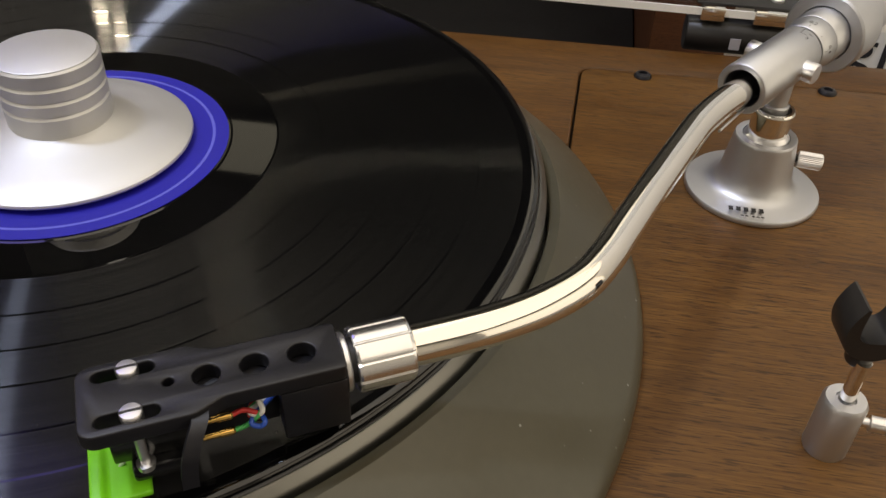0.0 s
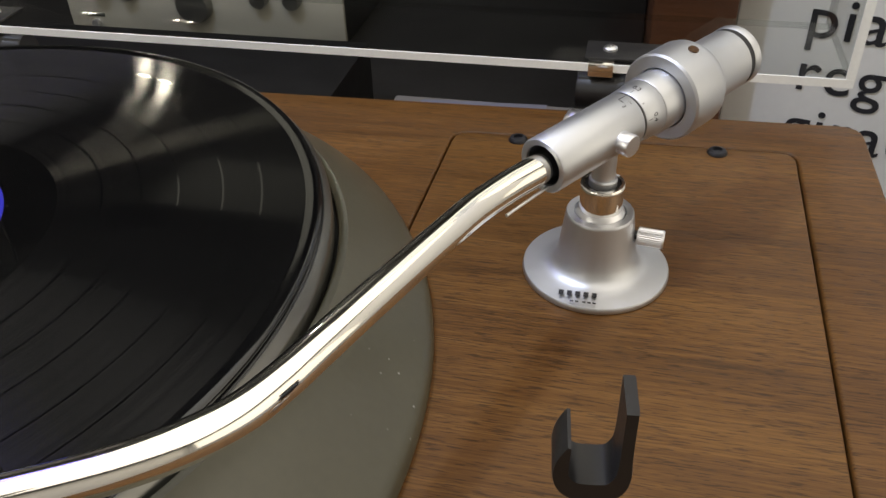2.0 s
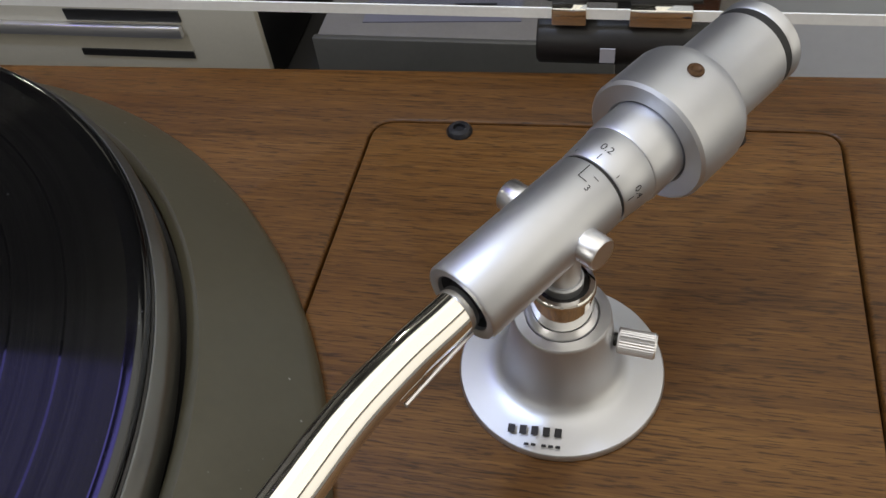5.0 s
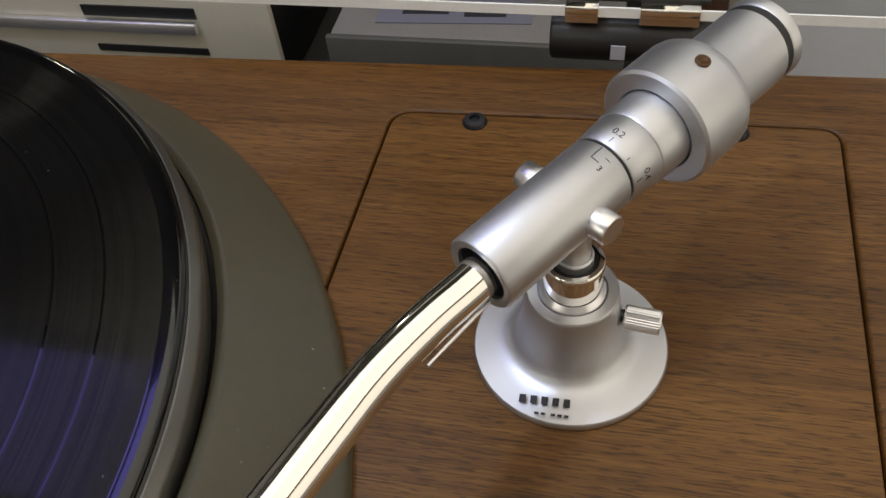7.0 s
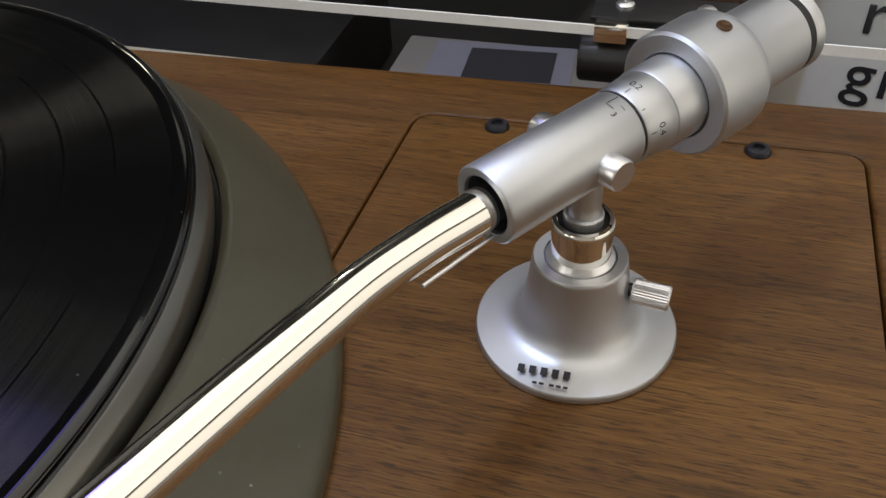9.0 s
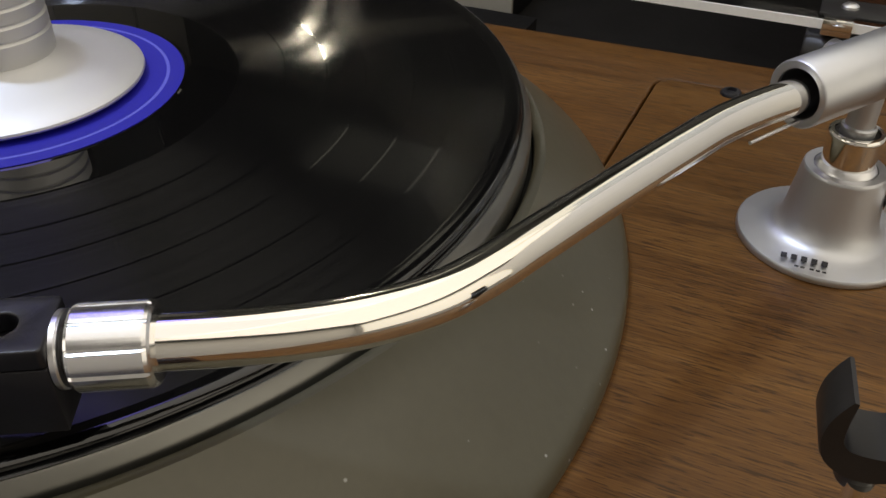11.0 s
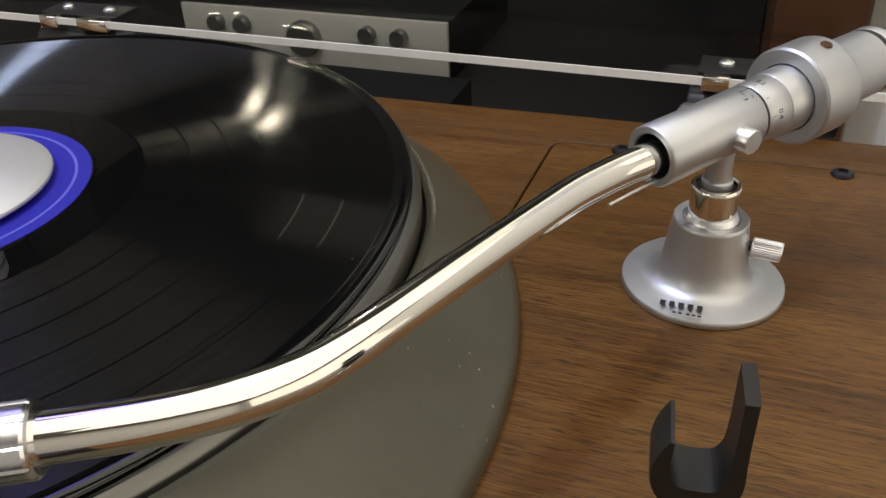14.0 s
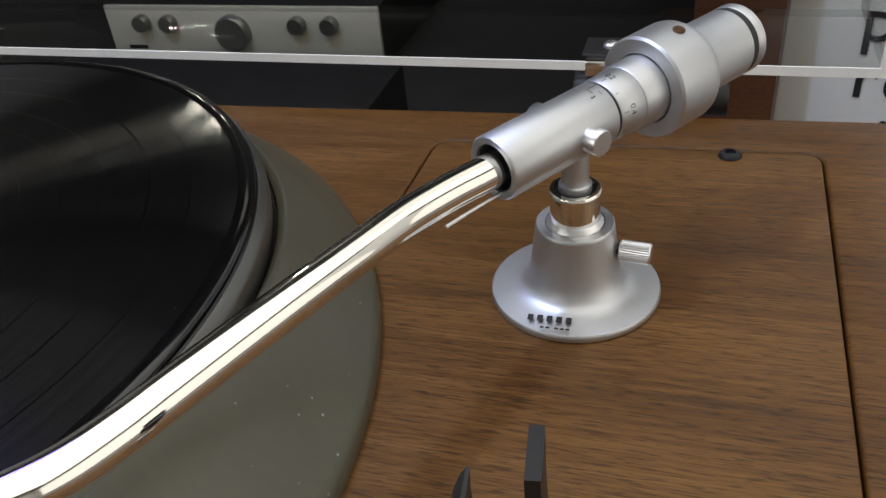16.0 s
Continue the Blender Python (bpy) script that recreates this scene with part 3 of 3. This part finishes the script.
for sign in (1, -1):
    part("pivot_knob", turned([(0, 0.0070), (0.0034, 0.0070), (0.0036, 0.0075), (0.0036, 0.0124), (0.0033, 0.0128), (0, 0.0128)], m=along(M0 + DIR * 0.0265, SIDE * sign), n=40), BRIGHT, arm, "round pivot knob")

TUBE = [M0 + DIR * 0.012, M0 + DIR * 0.004, (0.2103, 0.0511, 0.0519), (0.2037, 0.0408, 0.0521), (0.1968, 0.0278, 0.0524), (0.1912, 0.0137, 0.0527), (0.1860, 0.0000, 0.0530), (0.1794, -0.0180, 0.0534), (0.1732, -0.0355, 0.0538), (0.1692, -0.0466, 0.0540), (0.1640, -0.0573, 0.0542), (0.1558, -0.0668, 0.0543), (0.1466, -0.0742, 0.0543), (0.1375, -0.0800, 0.0543), (0.1285, -0.0852, 0.0543)]
part("arm_tube", pipe(spline(TUBE, 8), 0.0047, 40), CHROME, arm, "polished chrome S-shaped tube", 60)
HU = Vector((-0.868, -0.497, 0)).normalized()
HC = Vector((0.1280, -0.0855, 0.0543))


def fluted(profile, m, flats=10, groove=0.10, deep=0.0004):
    """A turned body with narrow grooves cut along it."""
    bm, rings, step = bmesh.new(), [], 2 * math.pi / flats
    angles = []
    for k in range(flats):
        a = k * step
        angles += [(a, 1), (a + groove * 0.35, 1), (a + groove * 0.5, 0)] + [(a + groove * 0.5 + (step - groove * 0.5) * i / 8, 0) for i in range(1, 8)]
    for r, z, cut in profile:
        rings.append([bm.verts.new(((r - deep * c * cut) * math.cos(a), (r - deep * c * cut) * math.sin(a), z)) for a, c in angles])
    for a, b in zip(rings, rings[1:]):
        for k in range(len(a)):
            q = (k + 1) % len(a)
            bm.faces.new((a[k], a[q], b[q], b[k]))
    bm.faces.new(rings[0][::-1])
    bm.faces.new(rings[-1])
    bmesh.ops.transform(bm, matrix=m, verts=bm.verts)
    return bm


part("collar", fluted([(0.0062, -0.0008, 0), (0.0068, -0.0004, 0), (0.0071, 0.0002, 1), (0.0071, 0.0112, 1), (0.0069, 0.0117, 1), (0.0064, 0.0119, 0)], along(HC, HU)), COLLAR, arm, "polished grooved headshell collar", 12)
part("lift_rod", pipe([Vector(p) for p in ((0.2140, 0.0520, 0.0462), (0.2085, 0.0420, 0.0464), (0.2045, 0.0345, 0.0466))], 0.0005, 10), BRIGHT, arm, "thin steel rod below the tube")

# numbers and lines on the dial
def wrap(bm, r, s, angle, flare=0.0):
    """Lay flat marks round the arm's axis: x runs round it, y along it."""
    for v in bm.verts:
        x, y, z = v.co
        a = angle + x / r
        v.co = M0 + DIR * (s + y) + (UPW * math.cos(a) + SIDE * math.sin(a)) * (r + 0.00006 + z + flare * (s + y - 0.0387))
    return bm


def grid_bar(w, h):
    bm = bmesh.new()
    bmesh.ops.create_grid(bm, x_segments=6, y_segments=2, size=0.5)
    bmesh.ops.scale(bm, vec=(w, h, 1), verts=bm.verts)
    return bm


def centred(bm):
    xs = [v.co.x for v in bm.verts]
    bmesh.ops.translate(bm, vec=(-(min(xs) + max(xs)) / 2, 0, 0), verts=bm.verts)
    return bm


marks = []
for k, text in ((0, "0.2"), (1, "0.4"), (-1, "0"), (2, "0.6"), (-2, "0.8")):
    a = 0.08 + k * 1.25
    marks += [wrap(centred(words(text, 0.0024, 0.00002)), 0.0090, 0.0416, a, 0.0723), wrap(grid_bar(0.00018, 0.0017), 0.0090, 0.0399, a, 0.0723), wrap(grid_bar(0.00018, 0.0009), 0.0090, 0.0394, a + 0.62, 0.0723)]
dial = bpy.data.objects["dial_ring"]
part("dial_marks", join(*marks), INK, dial, "black printed numbers and lines")
part("sleeve_scale", join(wrap(grid_bar(0.00022, 0.0036), 0.0089, 0.0352, 0.08), wrap(grid_bar(0.0022, 0.00022), 0.0089, 0.0334, 0.20), wrap(centred(words("3", 0.0021, 0.00002)), 0.0089, 0.0318, 0.44), wrap(grid_bar(0.0014, 0.00018), 0.0089, 0.0354, 0.42)), INK, bpy.data.objects["bearing_sleeve"], "black printed scale")
# maker's mark on the foot, as plain bars
strokes = [(k * 0.0027 - 0.0054, 0.0016, 0, 0.0021) for k in range(5)]
strokes += [(x, 0.0011, -0.0034, 0.0006) for x in (-0.0016, 0.0000, 0.0024, 0.0040, 0.0056)]
for x, w, y, h in strokes:
    bm = box(x - w / 2, x + w / 2, y - h / 2, y + h / 2, 0, 0.00012)
    bmesh.ops.transform(bm, matrix=Matrix.Translation((0.2254, 0.0552, 0.00395)) @ Matrix.Rotation(radians(7.4), 4, "X"), verts=bm.verts)
    part("mark_bar", bm, INK, pedestal, "black printed bar")

# ---- headshell and cartridge ----
HV = Vector((-HU.y, HU.x, 0))
HO = HC + HU * 0.0142
HM = Matrix(((HU.x, HV.x, 0, HO.x), (HU.y, HV.y, 0, HO.y), (0, 0, 1, 0), (0, 0, 0, 1)))
shell = thing("headshell", (HO.x, HO.y, 0.0359), "black headshell with a green-tipped cartridge", "headshell")
top = [(0.0, -0.0066), (0.0245, -0.0066), (0.0300, -0.0092), (0.0490, -0.0092), (0.0510, -0.0074), (0.0510, 0.0074), (0.0490, 0.0092), (0.0300, 0.0092), (0.0245, 0.0066), (0.0, 0.0066)]
holes = [circle(0.0080, 0, 0.0028), circle(0.0175, 0, 0.0028), circle(0.0268, 0, 0.0027), circle(0.0340, -0.0004, 0.0011), slot(0.0375, 0.0465, -0.0058, 0.0015), slot(0.0375, 0.0465, 0.0058, 0.0015)]
part("top_plate", plate(rounded(top, 0.0012, 3), holes, 0.0562, 0.0600, 0.0004, HM), BLACK_MATTE, shell, "black perforated top plate")
part("rear_block", box(0.0, 0.0138, -0.0066, 0.0066, 0.0425, 0.0561, 0.0005, HM), BLACK_MATTE, shell)
part("inner_wall", box(0.0139, 0.0299, -0.0066, 0.0004, 0.0428, 0.0561, 0.0002, HM), BLACK_MATTE, shell)
part("bayonet_plug", turned([(0, 0), (0.0048, 0), (0.0048, 0.0024), (0, 0.0024)], m=along(HC + HU * 0.0117, HU), n=40), BLACK_PLASTIC, shell)
part("bayonet_ring", turned([(0.0040, 0.0011), (0.0061, 0.0011), (0.0064, 0.0014), (0.0064, 0.0022), (0.0061, 0.0024), (0.0040, 0.0024)], m=along(HC + HU * 0.0119, HU), n=56), BRIGHT, shell, "bright ring on the plug")
lift = [HM @ Vector(p) for p in ((0.0290, 0.0060, 0.0590), (0.0295, 0.0095, 0.0585), (0.0310, 0.0120, 0.0565), (0.0325, 0.0135, 0.0530), (0.0333, 0.0140, 0.0490), (0.0336, 0.0142, 0.0455))]
bm = bmesh.new()
prev = None
for c in spline(lift, 6):
    ring = [bm.verts.new(c + HU * a + HV * b) for a, b in ((-0.0016, -0.0005), (0.0016, -0.0005), (0.0016, 0.0005), (-0.0016, 0.0005))]
    if prev:
        for k in range(4):
            bm.faces.new((prev[k], prev[(k + 1) % 4], ring[(k + 1) % 4], ring[k]))
    else:
        bm.faces.new(ring[::-1])
    prev = ring
bm.faces.new(prev)
part("finger_lift", bm, BLACK_MATTE, shell, "curved dark finger lift")
cart = part("cartridge", join(box(0.0300, 0.0470, -0.0046, 0.0046, 0.0455, 0.0561, 0.0006, HM), box(0.0320, 0.0440, -0.0070, 0.0070, 0.0415, 0.0456, 0.0008, HM)), BLACK_GLOSS, shell, "black cartridge body")
green = [(0.0412, 0.0002), (0.0516, 0.0002), (0.0530, 0.0008), (0.0530, 0.0024), (0.0505, 0.0026), (0.0494, 0.0015), (0.0412, 0.0017)]
gm = HM @ Matrix(((1, 0, 0, 0), (0, 0, -1, 0.0094), (0, 1, 0, 0.0382), (0, 0, 0, 1)))
part("stylus_holder", plate(rounded(green, 0.0006, 3), [], 0.0010, 0.0165, 0.0004, gm), GREEN, cart, "lime green stylus holder")
part("cantilever", pipe([HM @ Vector((0.046, 0, 0.0405)), HM @ Vector((0.0505, 0, 0.0362))], 0.0004, 10), ALUMINIUM, cart)
for v in (-0.0058, 0.0058):
    part("mounting_screw", turned([(0, 0.0586), (0.0020, 0.0586), (0.0022, 0.0596), (0.0022, 0.0608), (0.0020, 0.0611), (0.0008, 0.0612), (0, 0.0612)], tuple(HM @ Vector((0.0412, v, 0))), n=28), BRIGHT, shell, "bright mounting screw")
    part("screw_slot", box(0.0392, 0.0432, v - 0.00025, v + 0.00025, 0.0608, 0.0613, 0, HM), BLACK_PLASTIC, shell, "dark slot of the screw")
    part("screw_shank", turned([(0, 0.0432), (0.0010, 0.0432), (0.0010, 0.0446), (0.0019, 0.0447), (0.0019, 0.0460), (0.0010, 0.0461), (0.0010, 0.0562), (0, 0.0562)], tuple(HM @ Vector((0.0412, v, 0))), n=18), BRIGHT, shell, "bright screw shank with nut")
for v in (-0.0034, 0.0050):
    for z in (0.0476, 0.0523):
        part("terminal_pin", turned([(0, 0), (0.0007, 0), (0.0007, 0.0034), (0.0009, 0.0036), (0.0009, 0.0062), (0.0005, 0.0066), (0, 0.0066)], m=along(HM @ Vector((0.0300, v, z)), -HU), n=14), GOLD, cart, "gold terminal pin")
for (y0, z0, y1, z1), mat_, lab in (((0.0050, 0.0523, 0.0030, 0.0488), RED_WIRE, "red lead wire"), ((0.0050, 0.0476, 0.0040, 0.0524), GREEN_WIRE, "green lead wire"), ((-0.0034, 0.0476, 0.0060, 0.0500), BLUE_WIRE, "blue lead wire"), ((-0.0034, 0.0523, 0.0045, 0.0535), WHITE_WIRE, "white lead wire")):
    pts = [HM @ Vector(p) for p in ((0.0236, y0, z0), (0.0212, y0 * 0.9, z0), (0.0188, (y0 + y1) / 2 + 0.0010, (z0 + z1) / 2 + 0.0006), (0.0176, y1 + 0.0006, z1 * 0.6 + 0.4 * 0.0500), (0.0186, y1 + 0.0008, z1 * 0.5 + 0.5 * 0.0480), (0.0202, y1, z1 * 0.5 + 0.5 * 0.0492), (0.0184, y1 - 0.002, 0.0505), (0.0130, 0.0, 0.0510))]
    part("lead_wire", pipe(spline(pts, 7), 0.00055, 10), mat_, shell, lab)

# ---- arm rest ----
RB = Vector((0.2363, -0.0480, 0))
rest = thing("arm_rest", tuple(RB), "black forked arm rest on a silver post", "arm rest")
part("socket", turned([(0, 0.0001), (0.0056, 0.0001), (0.0058, 0.0006), (0.0058, 0.0184), (0.0051, 0.0196), (0.0026, 0.0196), (0.0025, 0.0186), (0, 0.0186)], tuple(RB), n=64), ALUMINIUM, rest, "satin silver socket")
part("post", turned([(0, 0.0186), (0.0020, 0.0186), (0.0020, 0.0330), (0, 0.0330)], tuple(RB), n=28), CHROME, rest)
part("thumb_screw", turned([(0, 0.0055), (0.0013, 0.0055), (0.0013, 0.0075), (0.0022, 0.0078), (0.0023, 0.0160), (0.0020, 0.0165), (0, 0.0165)], m=along(RB + Vector((0, 0, 0.0125)), (0.99, -0.10, 0)), n=28), BRIGHT, rest, "silver thumb screw")


def fork():
    """A U with one longer arm, swept from tip to tip and thick along the arm's line."""
    c = Vector((0.2352, -0.0455, 0))
    line = [(-0.0050, 0.0524, 0.0004), (-0.0057, 0.0496, 0.0011), (-0.0062, 0.0465, 0.0016), (-0.0060, 0.0430, 0.0019), (-0.0040, 0.0402, 0.0027), (0.0, 0.0392, 0.0032), (0.0040, 0.0404, 0.0026), (0.0058, 0.0440, 0.0018), (0.0060, 0.0490, 0.0014), (0.0060, 0.0552, 0.0013), (0.0060, 0.0628, 0.0013)]
    pts = spline([(x, t, z) for x, z, t in line], 5)
    d, side = Vector((0.12, -0.99, 0)).normalized(), Vector((0.99, 0.12, 0)).normalized()
    bm, prev = bmesh.new(), None
    for k, p in enumerate(pts):
        q = pts[min(k + 1, len(pts) - 1)] - pts[max(k - 1, 0)]
        nx, nz = -q.z, q.x
        ln = math.hypot(nx, nz)
        nx, nz, t = nx / ln, nz / ln, p.y
        half = 0.0053
        ring = []
        for a, b in ((-half, -t), (-half * 0.85, -t * 1.12), (half * 0.85, -t * 1.12), (half, -t), (half, t * 0.8), (-half, t * 0.8)):
            ring.append(bm.verts.new(c + side * (p.x + nx * b) + Vector((0, 0, p.z + nz * b)) + d * a))
        if prev:
            for i in range(6):
                bm.faces.new((prev[i], prev[(i + 1) % 6], ring[(i + 1) % 6], ring[i]))
        else:
            bm.faces.new(ring[::-1])
        prev = ring
    bm.faces.new(prev)
    hub = turned([(0, 0.0310), (0.0030, 0.0310), (0.0034, 0.0318), (0.0034, 0.0385), (0, 0.0395)], (0.2357, -0.0455, 0), n=28)
    return join(bm, hub)


part("fork", fork(), BLACK_PLASTIC, rest, "black plastic fork", 35)

# ---- dust cover, opened upright behind the plinth ----
cover = thing("dust_cover", (0.06, 0.20, 0.0175), "clear acrylic dust cover standing open", "dust cover")
X0, X1, Y0, Y1 = -0.208, 0.3285, 0.2000, 0.2640
for o in (
    part("rear_panel", box(X0, X1, Y0 + 0.0006, Y1, 0.0162, 0.0198, 0.0002), ACRYLIC, cover, "clear acrylic panel"),
    part("top_panel", box(X0, X1, Y1 + 0.0003, Y1 + 0.0040, 0.0162, 0.40, 0.0002), ACRYLIC, cover, "clear acrylic panel"),
    part("side_panel", box(X1 - 0.0036, X1, Y0 + 0.0006, Y1, 0.0201, 0.40, 0.0002), ACRYLIC, cover, "clear acrylic panel"),
    part("side_panel", box(X0, X0 + 0.0036, Y0 + 0.0006, Y1, 0.0201, 0.40, 0.0002), ACRYLIC, cover, "clear acrylic panel"),
):
    o.visible_shadow = False
part("rear_edge", box(X0, X1, Y0 - 0.0002, Y0 + 0.0005, 0.0161, 0.0199), ACRYLIC_EDGE, cover, "bright sawn acrylic edge")
part("side_edge", box(X1 - 0.0037, X1 + 0.0001, Y0 - 0.0002, Y0 + 0.0005, 0.0200, 0.40), ACRYLIC_EDGE, cover, "bright sawn acrylic edge")


def hinge(x):
    h = thing("cover_hinge", (x, 0.198, 0.0), "black barrel hinge with chrome clips behind the plinth", "hinge", "dust cover hinges")
    part("barrel", turned([(0, -0.032), (0.0082, -0.032), (0.0090, -0.031), (0.0090, 0.029), (0.0082, 0.030), (0, 0.030)], m=along((x + 0.004, 0.2065, 0.0045), (1, 0, 0)), n=40), BLACK_PLASTIC, h)
    part("bracket", box(x - 0.025, x + 0.025, 0.2035, 0.2230, 0.0199, 0.0214, 0.0005), BLACK_PLASTIC, h)
    part("paper_tag", box(x - 0.0065, x - 0.0015, 0.1968, 0.1974, 0.0010, 0.0066), CARD, h, "small white paper tag")
    for a, b in ((-0.023, -0.0115), (0.0022, 0.022)):
        part("clip", box(x + a, x + b, 0.1985, 0.2040, 0.0140, 0.0205, 0.0006), CHROME, h, "chrome clip")
    for dx in (-0.014, 0.014):
        part("bracket_screw", turned([(0, 0.0214), (0.0034, 0.0214), (0.0033, 0.0224), (0.0022, 0.0232), (0.0006, 0.0232), (0.0005, 0.0227), (0, 0.0227)], (x + dx, 0.2135, 0), n=28), BRIGHT, h, "bright cross-head screw")
    return h


hinge(0.2385)
hinge(-0.116)

# ---- shelf behind, with its equipment ----
shelf = thing("equipment_shelf", (-0.55, 1.3, -0.9), "black shelf unit with a brown wooden side", "shelf unit")
part("shelf_board", box(-2.2, 0.249, 0.36, 1.90, -0.395, -0.365, 0.002), SHELF, shelf)
part("back_board", box(-2.2, 0.249, 1.90, 1.93, -0.9, 0.30), SHELF, shelf)
part("side_board", box(0.252, 0.345, 0.80, 1.93, -0.9, 0.30, 0.003), DARK_WOOD, shelf, "brown wooden side")
part("foot_panel", box(-2.2, 0.249, 0.40, 0.43, -0.9, -0.397), SHELF, shelf)


def amplifier():
    a = thing("amplifier", (-0.46, 1.05, -0.365), "champagne-faced amplifier on the black shelf", "amplifier")
    part("case", box(-0.69, -0.215, 1.054, 1.40, -0.362, -0.262, 0.003), DARK_CASE, a)
    part("faceplate", box(-0.695, -0.210, 1.044, 1.053, -0.358, -0.258, 0.002), SILVER_FACE, a, "champagne metal faceplate")
    for x, z, r in ((-0.625, -0.285, 0.014), (-0.575, -0.285, 0.014), (-0.345, -0.285, 0.014), (-0.290, -0.285, 0.014), (-0.460, -0.300, 0.030)):
        part("control_knob", turned([(0, 0), (r, 0), (r, 0.012), (r * 0.9, 0.016), (0, 0.016)], m=along((x, 1.044, z), (0, -1, 0)), n=32), RIM, a, "dull metal knob")
    part("push_button", turned([(0, 0), (0.007, 0), (0.006, 0.008), (0, 0.008)], m=along((-0.648, 1.044, -0.342), (0, -1, 0)), n=20), BRIGHT, a, "bright push button")
    part("display_slot", box(-0.665, -0.63, 1.0425, 1.0445, -0.331, -0.325), DARK_CASE, a)


def deck():
    a = thing("tape_deck", (-0.25, 0.6, -0.365), "silver-faced tape deck with dark slots on the shelf", "tape deck")
    part("case", box(-0.62, -0.106, 0.610, 0.85, -0.362, -0.262, 0.003), DARK_CASE, a)
    part("faceplate", box(-0.63, -0.101, 0.600, 0.6095, -0.362, -0.252, 0.002), SILVER_FACE, a, "silver faceplate")
    part("cassette_slot", box(-0.302, -0.179, 0.598, 0.6005, -0.2735, -0.2615), DARK_CASE, a, "dark slot")
    part("lower_slot", box(-0.302, -0.178, 0.598, 0.6005, -0.3160, -0.3085), DARK_CASE, a, "dark slot")
    part("trim_bar", box(-0.55, -0.180, 0.592, 0.5995, -0.2890, -0.2760, 0.002), BRIGHT, a, "bright trim bar")


def receiver():
    a = thing("receiver", (0.08, 0.58, -0.365), "grey receiver on the black shelf", "receiver")
    part("case", box(-0.038, 0.235, 0.586, 0.730, -0.362, -0.274, 0.003), GREY_CASE, a)
    part("faceplate", box(-0.040, 0.237, 0.578, 0.5855, -0.363, -0.272, 0.002), DARK_GREY, a, "dark grey front")


def leaflet():
    a = thing("price_card", (0.073, 0.66, -0.274), "grey price card with dark bars lying on the receiver", "price card")
    m = Matrix.Translation((0.073, 0.672, -0.2739)) @ Matrix.Rotation(radians(3), 4, "Z")
    part("card", box(-0.074, 0.074, -0.062, 0.052, 0, 0.0012, 0, m), GREY_CARD, a)
    part("print", join(box(-0.035, 0.055, -0.022, 0.040, 0.0013, 0.0016, 0, m), box(-0.050, -0.005, -0.048, -0.038, 0.0013, 0.0016, 0, m), box(0.010, 0.050, -0.052, -0.034, 0.0013, 0.0016, 0, m)), INK, a, "dark printed bars")


amplifier()
deck()
receiver()
leaflet()

# ---- white sign board with its words ----
sign = thing("sign_board", (1.08, 0.67, -0.9), "white sign board with black lower-case words", "sign")
SM = Matrix.Translation((0.352, 0.855, 0)) @ Matrix.Rotation(radians(-15), 4, "Z")
part("board", box(0.0, 1.55, 0.0, 0.020, -0.9, 0.9, 0.002, SM), SIGN, sign)
for text, x, z in (("pias", 0.076, -0.214), ("regi", 0.076, -0.280), ("girad", 0.076, -0.350), ("ar", 0.240, -0.545)):
    bm = words(text, 0.071, 0.0006, 0.0003, 1.08)
    bmesh.ops.transform(bm, matrix=SM @ Matrix.Translation((x, -0.0015, z)) @ Matrix.Rotation(radians(90), 4, "X"), verts=bm.verts)
    part("word", bm, INK, sign, "black printed word")
